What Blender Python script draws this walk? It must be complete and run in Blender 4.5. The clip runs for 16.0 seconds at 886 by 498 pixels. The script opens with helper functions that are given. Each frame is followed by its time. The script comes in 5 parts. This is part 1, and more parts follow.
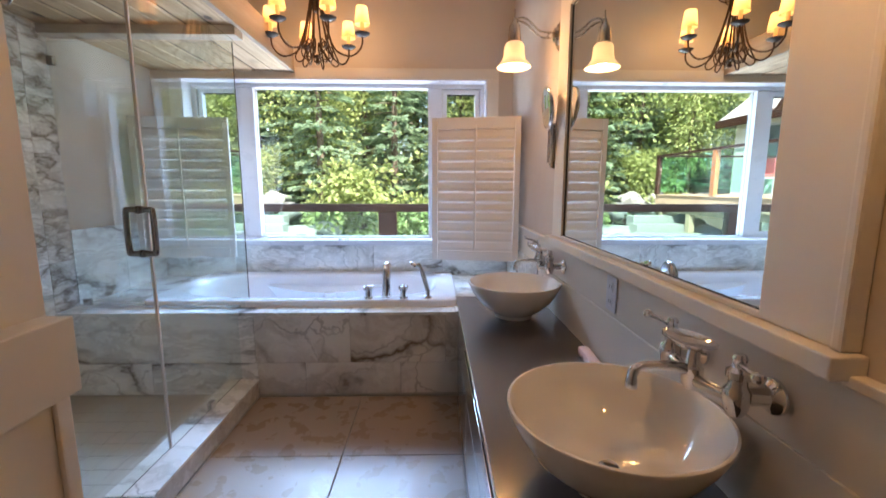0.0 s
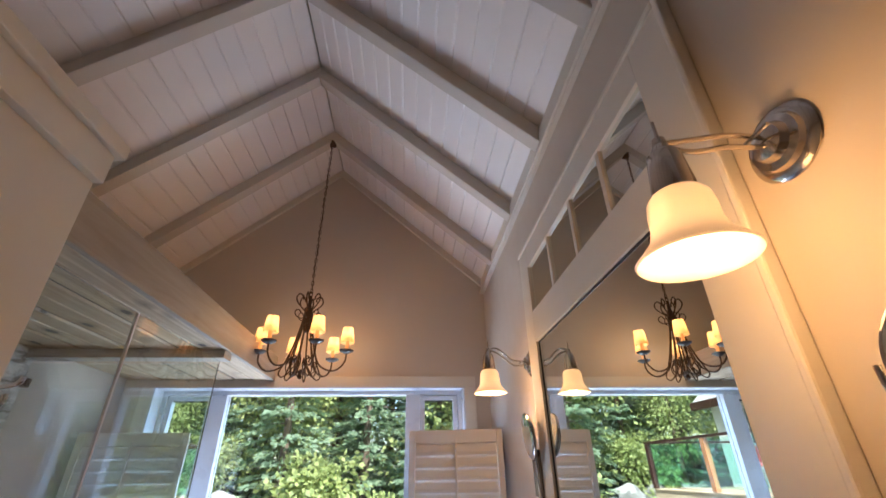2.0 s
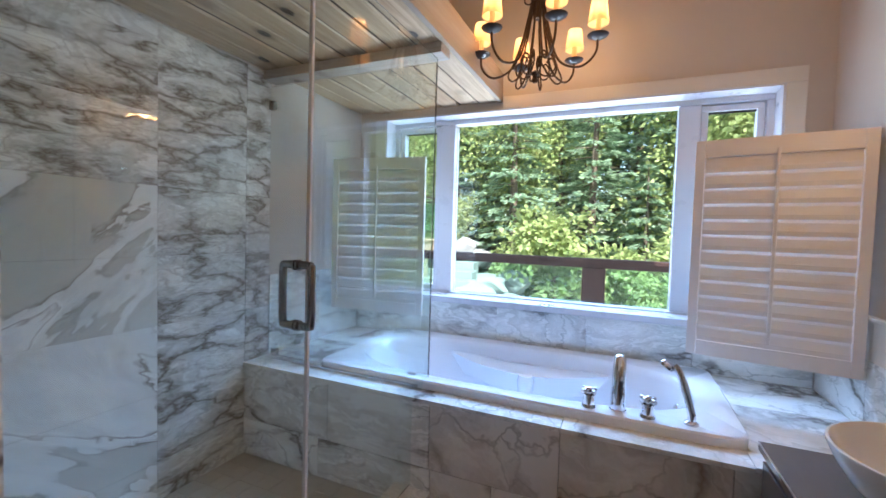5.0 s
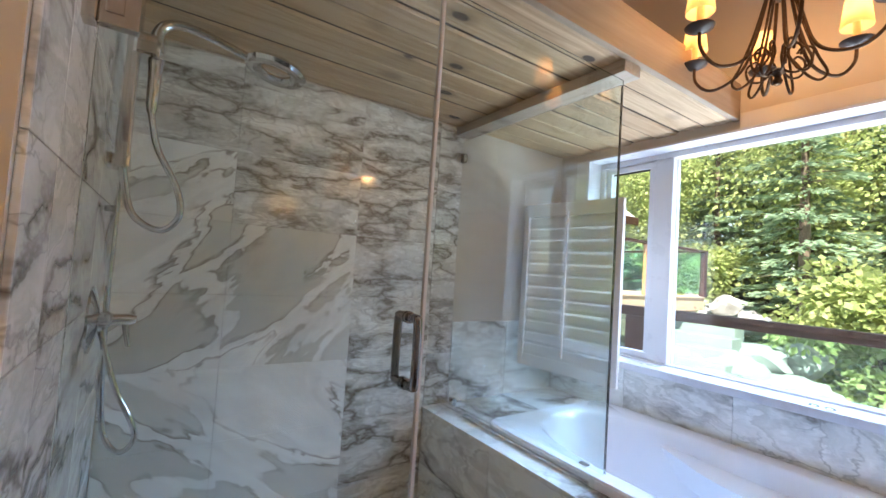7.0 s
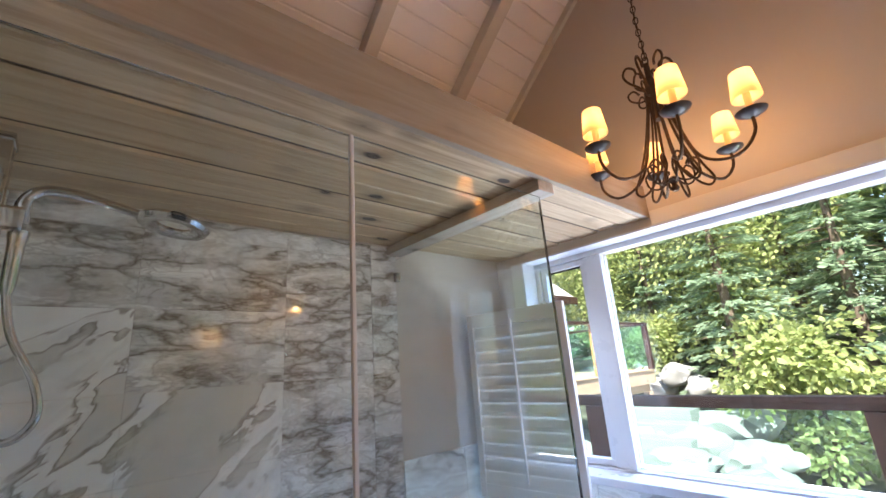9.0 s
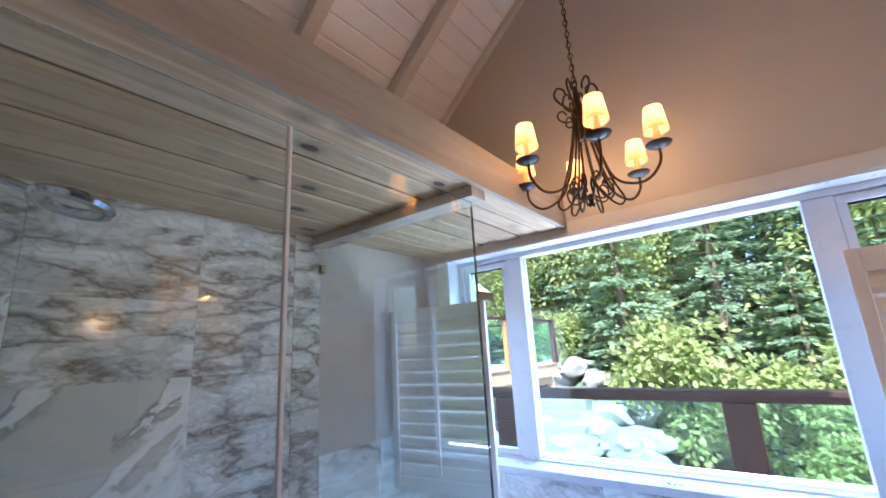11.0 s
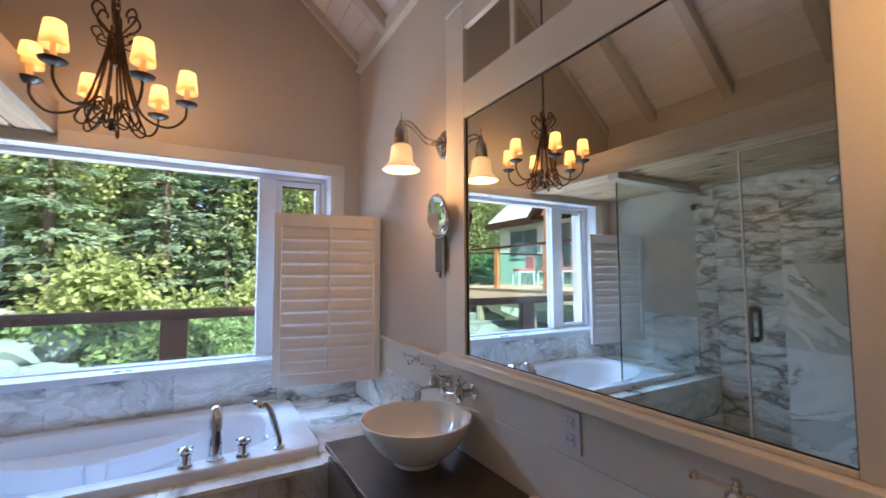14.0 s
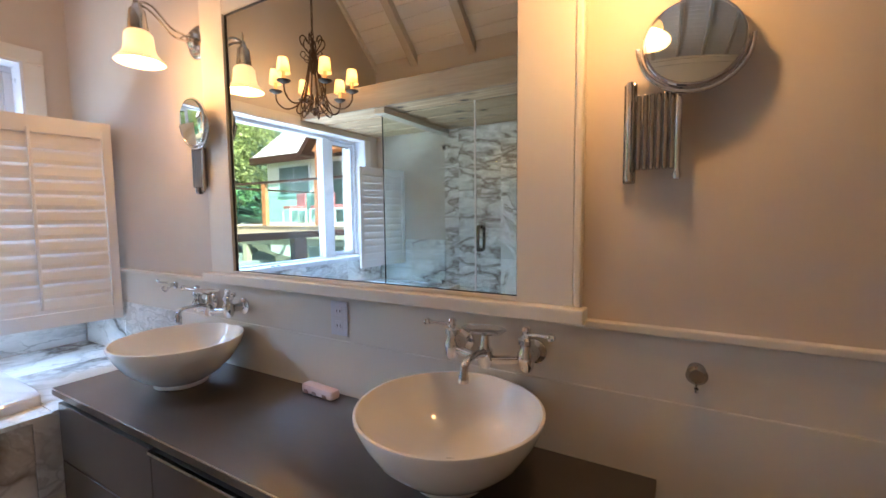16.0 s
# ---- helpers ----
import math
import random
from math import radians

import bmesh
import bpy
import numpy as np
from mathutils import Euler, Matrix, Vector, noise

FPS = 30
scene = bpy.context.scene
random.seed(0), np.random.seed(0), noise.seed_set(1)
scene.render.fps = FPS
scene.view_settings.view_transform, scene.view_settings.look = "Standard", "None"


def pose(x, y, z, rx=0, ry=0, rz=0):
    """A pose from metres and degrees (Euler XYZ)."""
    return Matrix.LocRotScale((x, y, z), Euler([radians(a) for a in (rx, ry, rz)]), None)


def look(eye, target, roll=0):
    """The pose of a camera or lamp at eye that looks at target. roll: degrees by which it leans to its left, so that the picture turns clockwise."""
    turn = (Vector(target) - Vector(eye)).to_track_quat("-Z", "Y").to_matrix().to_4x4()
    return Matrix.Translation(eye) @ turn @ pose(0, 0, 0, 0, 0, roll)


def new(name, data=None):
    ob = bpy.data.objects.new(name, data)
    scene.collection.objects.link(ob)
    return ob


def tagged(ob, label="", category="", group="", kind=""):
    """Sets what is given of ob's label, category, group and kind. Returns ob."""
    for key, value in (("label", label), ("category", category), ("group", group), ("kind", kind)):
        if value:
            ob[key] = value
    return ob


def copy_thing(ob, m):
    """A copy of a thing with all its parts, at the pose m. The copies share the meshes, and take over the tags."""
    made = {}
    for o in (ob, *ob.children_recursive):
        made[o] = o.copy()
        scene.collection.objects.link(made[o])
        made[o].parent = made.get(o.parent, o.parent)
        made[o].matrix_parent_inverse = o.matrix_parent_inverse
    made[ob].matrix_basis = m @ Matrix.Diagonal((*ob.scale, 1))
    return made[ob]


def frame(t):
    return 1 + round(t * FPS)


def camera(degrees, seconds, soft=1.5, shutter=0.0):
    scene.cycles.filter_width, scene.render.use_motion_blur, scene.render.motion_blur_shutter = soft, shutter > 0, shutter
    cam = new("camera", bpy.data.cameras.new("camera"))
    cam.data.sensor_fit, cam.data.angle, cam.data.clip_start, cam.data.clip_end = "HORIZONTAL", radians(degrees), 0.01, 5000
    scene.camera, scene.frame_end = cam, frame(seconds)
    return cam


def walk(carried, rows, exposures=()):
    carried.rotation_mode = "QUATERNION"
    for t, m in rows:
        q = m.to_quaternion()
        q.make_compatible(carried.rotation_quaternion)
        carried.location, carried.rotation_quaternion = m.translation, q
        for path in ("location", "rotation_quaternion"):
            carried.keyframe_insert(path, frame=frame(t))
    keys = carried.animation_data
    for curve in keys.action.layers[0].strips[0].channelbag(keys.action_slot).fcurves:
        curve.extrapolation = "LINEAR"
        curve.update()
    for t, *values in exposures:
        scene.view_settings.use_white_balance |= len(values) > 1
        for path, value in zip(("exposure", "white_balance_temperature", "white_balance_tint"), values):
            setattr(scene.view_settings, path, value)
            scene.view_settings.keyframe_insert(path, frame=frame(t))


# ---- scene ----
cam = camera(93.2, 16.0, 1.5, 0.2)
EXPOSURES = [(0, 1.62, 6800, 10), (0.8, 1.25, 6350, 9), (2, 1.22, 6150, 9), (2.5, 1.5, 5350, 7), (3.0, 1.55, 5150, 5), (3.6, 1.35, 5000, 3), (4, 1.38, 5200, 5), (4.5, 1.35, 5850, 8), (5, 1.5, 6050, 8), (7.5, 1.62, 7100, 11), (8.5, 1.55, 7000, 14),
             (10.8, 1.6, 5650, 10), (11.5, 1.4, 5800, 10), (12, 1.3, 6500, 12), (12.5, 1.1, 6700, 12), (13, 0.95, 6500, 10), (14, 1.15, 6400, 11), (14.5, 1.12, 6400, 11), (15.2, 1.35, 6450, 9), (16, 1.9, 6450, 7)]
PATH = [
    (0, (0.555, 1.283, 1.342), (0.599, 3.261, 1.049), 0.1),
    (0.5, (0.545, 1.274, 1.427), (0.608, 3.273, 1.467), 0.4),
    (1, (0.541, 1.265, 1.463), (0.629, 3.235, 1.798), 0.5),
    (1.5, (0.538, 1.246, 1.538), (0.659, 3.134, 2.188), -0.0),
    (2, (0.536, 1.237, 1.594), (0.68, 2.998, 2.531), -0.9),
    (2.5, (0.539, 1.213, 1.64), (0.697, 2.875, 2.74), -1.7),
    (3, (0.527, 1.2, 1.652), (0.671, 2.87, 2.743), -1.2),
    (3.5, (0.477, 1.299, 1.578), (0.532, 3.143, 2.352), -0.1),
    (3.6, (0.464, 1.323, 1.551), (0.476, 3.213, 2.206), 0.4),
    (4, (0.4, 1.56, 1.483), (0.1, 3.516, 1.776), -0.4),
    (4.5, (0.339, 1.842, 1.435), (-0.322, 3.73, 1.467), 1.2),
    (5, (0.238, 2.076, 1.359), (-0.562, 3.908, 1.278), 1.7),
    (5.2, (0.239, 2.139, 1.361), (-0.669, 3.918, 1.266), 2.1),
    (7.3, (0.369, 2.493, 1.4), (-1.317, 3.561, 1.531), 3.6),
    (7.5, (0.364, 2.505, 1.421), (-1.296, 3.606, 1.608), 2.6),
    (8, (0.338, 2.53, 1.44), (-1.232, 3.743, 1.694), 1.3),
    (8.5, (0.322, 2.558, 1.501), (-1.176, 3.819, 1.908), -1.2),
    (8.7, (0.314, 2.565, 1.532), (-1.175, 3.804, 2.03), -3.0),
    (10.8, (0.344, 2.545, 1.591), (-0.902, 4.002, 2.161), -4.5),
    (11, (0.312, 2.513, 1.587), (-0.872, 4.055, 2.058), -3.3),
    (11.5, (0.183, 2.384, 1.55), (-0.75, 4.135, 1.803), -2.3),
    (12, (0.117, 2.203, 1.462), (-0.414, 4.128, 1.559), -2.4),
    (12.5, (0.15, 2.062, 1.42), (0.07, 4.06, 1.445), -1.4),
    (13, (0.204, 1.855, 1.404), (0.48, 3.836, 1.414), -1.0),
    (13.5, (0.204, 1.764, 1.431), (0.763, 3.684, 1.474), -0.1),
    (14, (0.16, 1.771, 1.456), (1.152, 3.503, 1.584), -0.2),
    (14.5, (0.099, 1.754, 1.474), (1.356, 3.305, 1.591), -0.1),
    (15, (0.076, 1.709, 1.459), (1.54, 3.07, 1.501), -0.2),
    (15.5, (0.07, 1.654, 1.416), (1.676, 2.841, 1.326), -0.2),
    (16, (0.065, 1.663, 1.331), (1.792, 2.659, 1.175), -0.6),
]
walk(cam, [(t, look(e, g, r)) for t, e, g, r in PATH], EXPOSURES)

# ---------------------------------------------------------------- light
world = bpy.data.worlds.new("world")
scene.world = world
world.use_nodes = True
wn = world.node_tree.nodes
sky = wn.new("ShaderNodeTexSky")
sky.sky_type = "NISHITA"
sky.sun_disc = False
SUN_UP, SUN_AZ = 46, 152
sky.sun_elevation, sky.sun_rotation = radians(SUN_UP), radians(SUN_AZ)
wn["Background"].inputs["Strength"].default_value = 0.15
world.node_tree.links.new(sky.outputs[0], wn["Background"].inputs["Color"])

sun = new("sun", bpy.data.lights.new("sun", "SUN"))
sun.data.energy, sun.data.angle, sun.data.color = 5.0, radians(0.5), (1.0, 0.95, 0.87)
a, e = radians(SUN_AZ), radians(SUN_UP)
sun.matrix_world = look((0, 0, 30), (-30 * math.sin(a) / math.tan(e), -30 * math.cos(a) / math.tan(e), 0))


def area_light(name, m, w, h, watts, colour):
    lamp = new(name, bpy.data.lights.new(name, "AREA"))
    lamp.data.shape, lamp.data.size, lamp.data.size_y = "RECTANGLE", w, h
    lamp.data.energy, lamp.data.color = watts, colour
    lamp.matrix_world = m
    return lamp


def bulb(name, at, watts, size=0.02, colour=(1.0, 0.56, 0.22)):
    lamp = new(name, bpy.data.lights.new(name, "POINT"))
    lamp.data.energy, lamp.data.shadow_soft_size, lamp.data.color = watts, size, colour
    lamp.location = at
    return lamp


# added lamp above the view, standing in for sky daylight entering by the window's opening
area_light("window_daylight", look((-0.27, 7.4, 3.55), (-0.27, 3.2, 1.1)), 4.2, 1.0, 135, (0.33, 0.56, 1.0))
# added fill hidden below the sill, for what deck and bank throw back up
area_light("deck_bounce_fill", look((-0.27, 6.2, 0.42), (-0.27, 3.2, 2.2)), 3.2, 0.5, 36, (0.72, 0.83, 1.0))
# the lamps: six chandelier candles and two sconces
for k in range(6):
    bulb("chandelier_bulb", (-0.265 + 0.322 * math.cos(radians(58 + 60 * k)), 4.43 + 0.322 * math.sin(radians(58 + 60 * k)), 2.535), 0.21, 0.02, (1.0, 0.37, 0.08))
for y in (3.615, 1.79):
    bulb("sconce_bulb", (0.979, y, 2.0 if y > 3 else 1.94), 1.8 if y > 3 else 2.2, 0.03, (1.0, 0.52, 0.19))

# ---------------------------------------------------------------- materials


def add(nt, kind, links=None, **values):
    n = nt.nodes.new("ShaderNode" + kind)
    for k, v in values.items():
        setattr(n, k, v)
    for k, v in (links or {}).items():
        if isinstance(v, bpy.types.NodeSocket):
            nt.links.new(v, n.inputs[k])
        else:
            n.inputs[k].default_value = v
    return n


def material(name, rough=0.5, metal=0.0, colour=(0.8, 0.8, 0.8)):
    m = bpy.data.materials.new(name)
    m.use_nodes = True
    nt = m.node_tree
    b = nt.nodes["Principled BSDF"]
    b.inputs["Roughness"].default_value = rough
    b.inputs["Metallic"].default_value = metal
    b.inputs["Base Color"].default_value = (*colour, 1)
    return m, nt, b


def ramp(nt, fac, stops):
    r = add(nt, "ValToRGB", {"Fac": fac})
    els = r.color_ramp.elements
    while len(els) < len(stops):
        els.new(0.5)
    for el, (p, c) in zip(els, stops):
        el.position = p
        el.color = (*c, 1) if len(c) == 3 else c
    return r.outputs[0]


def mixed(nt, fac, a, b, blend="MIX"):
    n = nt.nodes.new("ShaderNodeMix")
    n.data_type, n.blend_type = "RGBA", blend
    for i, v in ((0, fac), (6, a), (7, b)):
        if isinstance(v, bpy.types.NodeSocket):
            nt.links.new(v, n.inputs[i])
        else:
            n.inputs[i].default_value = (*v, 1) if isinstance(v, tuple) else v
    return n.outputs[2]


def spot(nt, scale=(1, 1, 1), shift=0.0):
    """World position, scaled, moved apart object by object."""
    pos = add(nt, "NewGeometry").outputs["Position"]
    if shift:
        rnd = add(nt, "ObjectInfo").outputs["Random"]
        off = add(nt, "VectorMath", {0: rnd, 1: (shift, shift * 0.7, shift * 1.3)}, operation="MULTIPLY").outputs[0]
        pos = add(nt, "VectorMath", {0: pos, 1: off}, operation="ADD").outputs[0]
    return add(nt, "VectorMath", {0: pos, 1: scale}, operation="MULTIPLY").outputs[0]


def noise_tex(nt, vec, scale, detail=4.0, rough=0.55, distort=0.0):
    return add(nt, "TexNoise", {"Vector": vec, "Scale": scale, "Detail": detail, "Roughness": rough, "Distortion": distort}).outputs[0]


def bump(nt, bsdf, height, strength=0.2, dist=0.01):
    n = add(nt, "Bump", {"Height": height, "Strength": strength, "Distance": dist})
    nt.links.new(n.outputs[0], bsdf.inputs["Normal"])


def painted(name, colour, rough=0.55, bump_by=0.08):
    m, nt, b = material(name, rough)
    v = spot(nt)
    big = noise_tex(nt, v, 1.3, 3)
    fine = noise_tex(nt, v, 160, 3)
    c = mixed(nt, big, tuple(x * 0.94 for x in colour), tuple(min(1, x * 1.05) for x in colour))
    nt.links.new(c, b.inputs["Base Color"])
    nt.links.new(ramp(nt, noise_tex(nt, v, 9, 4), [(0.3, (rough - 0.08,) * 3), (0.7, (rough + 0.08,) * 3)]), b.inputs["Roughness"])
    bump(nt, b, fine, bump_by, 0.002)
    return m


def marble(name, base, mid, vein, scale=1.0, shift=7.0, rough=0.12, shear=(1, 1, 2.1)):
    m, nt, b = material(name, rough)
    v = spot(nt, shear, shift)
    warp = add(nt, "TexNoise", {"Vector": v, "Scale": 1.3 * scale, "Detail": 6.0, "Roughness": 0.6})
    w = add(nt, "VectorMath", {0: warp.outputs["Color"], 1: (1.3, 1.3, 1.3)}, operation="MULTIPLY").outputs[0]
    v2 = add(nt, "VectorMath", {0: v, 1: w}, operation="ADD").outputs[0]
    vor = add(nt, "TexVoronoi", {"Vector": v2, "Scale": 1.5 * scale}, feature="DISTANCE_TO_EDGE").outputs["Distance"]
    vor2 = add(nt, "TexVoronoi", {"Vector": v2, "Scale": 4.2 * scale}, feature="DISTANCE_TO_EDGE").outputs["Distance"]
    cloud = noise_tex(nt, v2, 1.7 * scale, 7, 0.62, 0.9)
    c = mixed(nt, ramp(nt, cloud, [(0.44, (0, 0, 0)), (0.53, (0.85, 0.85, 0.85)), (0.56, (0.1, 0.1, 0.1)), (0.68, (1, 1, 1))]), base, mid)
    broken = ramp(nt, noise_tex(nt, v, 2.0 * scale, 4), [(0.40, (0, 0, 0)), (0.56, (1, 1, 1))])
    l1 = ramp(nt, vor, [(0.0, (1, 1, 1)), (0.012, (0.8, 0.8, 0.8)), (0.04, (0.3, 0.3, 0.3)), (0.13, (0, 0, 0))])
    l2 = ramp(nt, vor2, [(0.0, (0.8, 0.8, 0.8)), (0.035, (0, 0, 0))])
    l1 = mixed(nt, 1.0, l1, broken, "MULTIPLY")
    l2 = mixed(nt, 1.0, l2, broken, "MULTIPLY")
    c = mixed(nt, l2, c, tuple(0.7 * a for a in mid))
    c = mixed(nt, l1, c, vein)
    nt.links.new(c, b.inputs["Base Color"])
    nt.links.new(ramp(nt, cloud, [(0.3, (rough,) * 3), (0.7, (rough * 1.7,) * 3)]), b.inputs["Roughness"])
    return m


def breccia(name, base, mid, vein, rough=0.12, squash=2.8, scale=1.8):
    """Marble of pale pebbles drawn out along the bed, with dark seams between them."""
    m, nt, b = material(name, rough)
    v = spot(nt, (1, 1, squash), 5.0)
    warp = add(nt, "TexNoise", {"Vector": v, "Scale": 1.5, "Detail": 5.0, "Roughness": 0.62})
    w = add(nt, "VectorMath", {0: warp.outputs["Color"], 1: (1.1, 1.1, 1.1)}, operation="MULTIPLY").outputs[0]
    v2 = add(nt, "VectorMath", {0: v, 1: w}, operation="ADD").outputs[0]
    e1 = add(nt, "TexVoronoi", {"Vector": v2, "Scale": scale}, feature="DISTANCE_TO_EDGE").outputs["Distance"]
    e2 = add(nt, "TexVoronoi", {"Vector": v2, "Scale": scale * 2.7}, feature="DISTANCE_TO_EDGE").outputs["Distance"]
    bed = noise_tex(nt, v2, 1.6, 6, 0.6, 1.2)
    fine = noise_tex(nt, v2, 11, 6, 0.65)
    c = mixed(nt, ramp(nt, bed, [(0.38, (0, 0, 0)), (0.50, (0.75, 0.75, 0.75)), (0.55, (0.15, 0.15, 0.15)), (0.70, (0.95, 0.95, 0.95))]), base, mid)
    c = mixed(nt, ramp(nt, fine, [(0.40, (0, 0, 0)), (0.75, (0.35, 0.35, 0.35))]), c, mid)
    seams = ramp(nt, e1, [(0.0, (1, 1, 1)), (0.02, (0.75, 0.75, 0.75)), (0.09, (0.28, 0.28, 0.28)), (0.24, (0, 0, 0))])
    where = ramp(nt, noise_tex(nt, v, 1.9, 4), [(0.30, (0.2, 0.2, 0.2)), (0.50, (1, 1, 1))])
    c = mixed(nt, mixed(nt, 1.0, ramp(nt, e2, [(0.0, (0.8, 0.8, 0.8)), (0.05, (0.2, 0.2, 0.2)), (0.12, (0, 0, 0))]), where, "MULTIPLY"), c, tuple(0.75 * x for x in mid))
    c = mixed(nt, mixed(nt, 1.0, seams, where, "MULTIPLY"), c, vein)
    nt.links.new(c, b.inputs["Base Color"])
    nt.links.new(ramp(nt, bed, [(0.3, (rough,) * 3), (0.7, (rough * 1.6,) * 3)]), b.inputs["Roughness"])
    return m


def slab_marble(name, base, mid, vein, slant, rough=0.12):
    """Marble of broad slanting grey fields parted by white bands with dark margins."""
    m, nt, b = material(name, rough)
    v = add(nt, "VectorRotate", {"Vector": spot(nt), "Angle": radians(slant)}, rotation_type="X_AXIS").outputs[0]
    v = add(nt, "VectorMath", {0: v, 1: (1.0, 0.7, 2.0)}, operation="MULTIPLY").outputs[0]
    for size, much in ((0.9, 0.9), (3.6, 0.22)):
        warp = add(nt, "TexNoise", {"Vector": v, "Scale": size, "Detail": 5.0, "Roughness": 0.6})
        w = add(nt, "VectorMath", {0: warp.outputs["Color"], 1: (much, much, much)}, operation="MULTIPLY").outputs[0]
        v = add(nt, "VectorMath", {0: v, 1: w}, operation="ADD").outputs[0]
    cell = add(nt, "TexVoronoi", {"Vector": v, "Scale": 1.55}).outputs["Color"]
    field = add(nt, "SeparateColor", {"Color": cell}).outputs[0]
    edge = add(nt, "TexVoronoi", {"Vector": v, "Scale": 1.55}, feature="DISTANCE_TO_EDGE").outputs["Distance"]
    mottle = noise_tex(nt, v, 4, 7, 0.65, 0.8)
    where = ramp(nt, noise_tex(nt, v, 1.7, 3), [(0.42, (0.08, 0.08, 0.08)), (0.56, (1, 1, 1))])
    c = mixed(nt, ramp(nt, field, [(0.30, (0, 0, 0)), (0.34, (0.65, 0.65, 0.65)), (0.62, (0.7, 0.7, 0.7)), (0.66, (1, 1, 1))]), base, mid)
    c = mixed(nt, ramp(nt, edge, [(0.0, (0.9, 0.9, 0.9)), (0.045, (0.7, 0.7, 0.7)), (0.06, (0, 0, 0))]), c, base)
    c = mixed(nt, ramp(nt, mottle, [(0.40, (0, 0, 0)), (0.72, (0.45, 0.45, 0.45))]), c, tuple(0.74 * x for x in mid))
    rim = ramp(nt, edge, [(0.044, (0, 0, 0)), (0.056, (0.85, 0.85, 0.85)), (0.064, (0.5, 0.5, 0.5)), (0.085, (0, 0, 0))])
    c = mixed(nt, mixed(nt, 1.0, rim, where, "MULTIPLY"), c, vein)
    nt.links.new(c, b.inputs["Base Color"])
    nt.links.new(ramp(nt, mottle, [(0.3, (rough,) * 3), (0.7, (rough * 1.6,) * 3)]), b.inputs["Roughness"])
    return m


def metal(name, colour, rough=0.12):
    m, nt, b = material(name, rough, 1.0, colour)
    smear = noise_tex(nt, spot(nt), 60, 3)
    nt.links.new(ramp(nt, smear, [(0.3, (rough * 0.7,) * 3), (0.75, (rough * 1.7,) * 3)]), b.inputs["Roughness"])
    return m


def glass(name, colour, ior=1.45):
    m, nt, b = material(name, 0.0, 0.0, colour)
    b.inputs["Transmission Weight"].default_value = 1.0
    b.inputs["IOR"].default_value = ior
    return m


def glowing(name, colour, strength, base):
    m, nt, b = material(name, 0.6, 0.0, base)
    b.inputs["Emission Color"].default_value = (*colour, 1)
    b.inputs["Emission Strength"].default_value = strength
    return m


def lampshade(name, colour, strength, base, through_by):
    """A lit shade: the bulb inside shines through it."""
    m = glowing(name, colour, strength, base)
    nt = m.node_tree
    tr = add(nt, "BsdfTranslucent", {"Color": (*base, 1)})
    mx = add(nt, "MixShader", {0: through_by, 1: nt.nodes["Principled BSDF"].outputs[0], 2: tr.outputs[0]})
    nt.links.new(mx.outputs[0], nt.nodes["Material Output"].inputs["Surface"])
    return m


def planks(name, light, dark, knot, grain_axis="y", rough=0.55):
    m, nt, b = material(name, rough)
    isl = add(nt, "NewGeometry").outputs["Random Per Island"]
    off = add(nt, "VectorMath", {0: isl, 1: (13.0, 29.0, 17.0)}, operation="MULTIPLY").outputs[0]
    pos = add(nt, "VectorMath", {0: spot(nt), 1: off}, operation="ADD").outputs[0]
    stretch = (9, 0.55, 9) if grain_axis == "y" else (0.55, 9, 9)
    g = add(nt, "VectorMath", {0: pos, 1: stretch}, operation="MULTIPLY").outputs[0]
    grain = noise_tex(nt, g, 2.2, 7, 0.62, 1.4)
    k = add(nt, "VectorMath", {0: pos, 1: (3.0, 1.7, 3.0)}, operation="MULTIPLY").outputs[0]
    kd = add(nt, "TexVoronoi", {"Vector": k, "Scale": 1.7, "Randomness": 1.0}).outputs["Distance"]
    c = mixed(nt, ramp(nt, grain, [(0.3, (0, 0, 0)), (0.72, (1, 1, 1))]), light, dark)
    c = mixed(nt, ramp(nt, isl, [(0, (0, 0, 0)), (1, (0.6, 0.6, 0.6))]), c, dark)
    c = mixed(nt, ramp(nt, kd, [(0.095, (1, 1, 1)), (0.12, (0.4, 0.4, 0.4)), (0.27, (0, 0, 0))]), c, knot)
    nt.links.new(c, b.inputs["Base Color"])
    bump(nt, b, grain, 0.15, 0.004)
    return m


WALL = painted("beige_wall_paint", (0.58, 0.50, 0.42))
TRIM = painted("cream_trim_paint", (0.70, 0.64, 0.55), 0.38, 0.04)
CEIL = painted("white_board_paint", (0.86, 0.82, 0.80), 0.5, 0.05)
RAFT = painted("greige_rafter_paint", (0.62, 0.57, 0.51), 0.5, 0.05)
VINYL = painted("white_vinyl", (0.66, 0.66, 0.69), 0.32, 0.01)
SHUT = painted("off_white_shutter_paint", (0.80, 0.75, 0.70), 0.4, 0.02)
MARBLE = marble("grey_veined_marble", (0.92, 0.92, 0.89), (0.62, 0.62, 0.58), (0.17, 0.15, 0.13), 0.7, 7.0, 0.12, (1, 1, 2.2))
MARBLE_BED = breccia("wall_marble_with_pebbled_veins", (0.92, 0.92, 0.89), (0.55, 0.55, 0.505), (0.18, 0.155, 0.12))
MARBLE_SLAB = slab_marble("wall_marble_with_rising_bands", (0.90, 0.90, 0.87), (0.60, 0.60, 0.54), (0.21, 0.18, 0.14), -42)
MARBLE_SLAB_LOW = slab_marble("wall_marble_with_falling_bands", (0.90, 0.90, 0.87), (0.62, 0.62, 0.57), (0.21, 0.18, 0.14), 34)
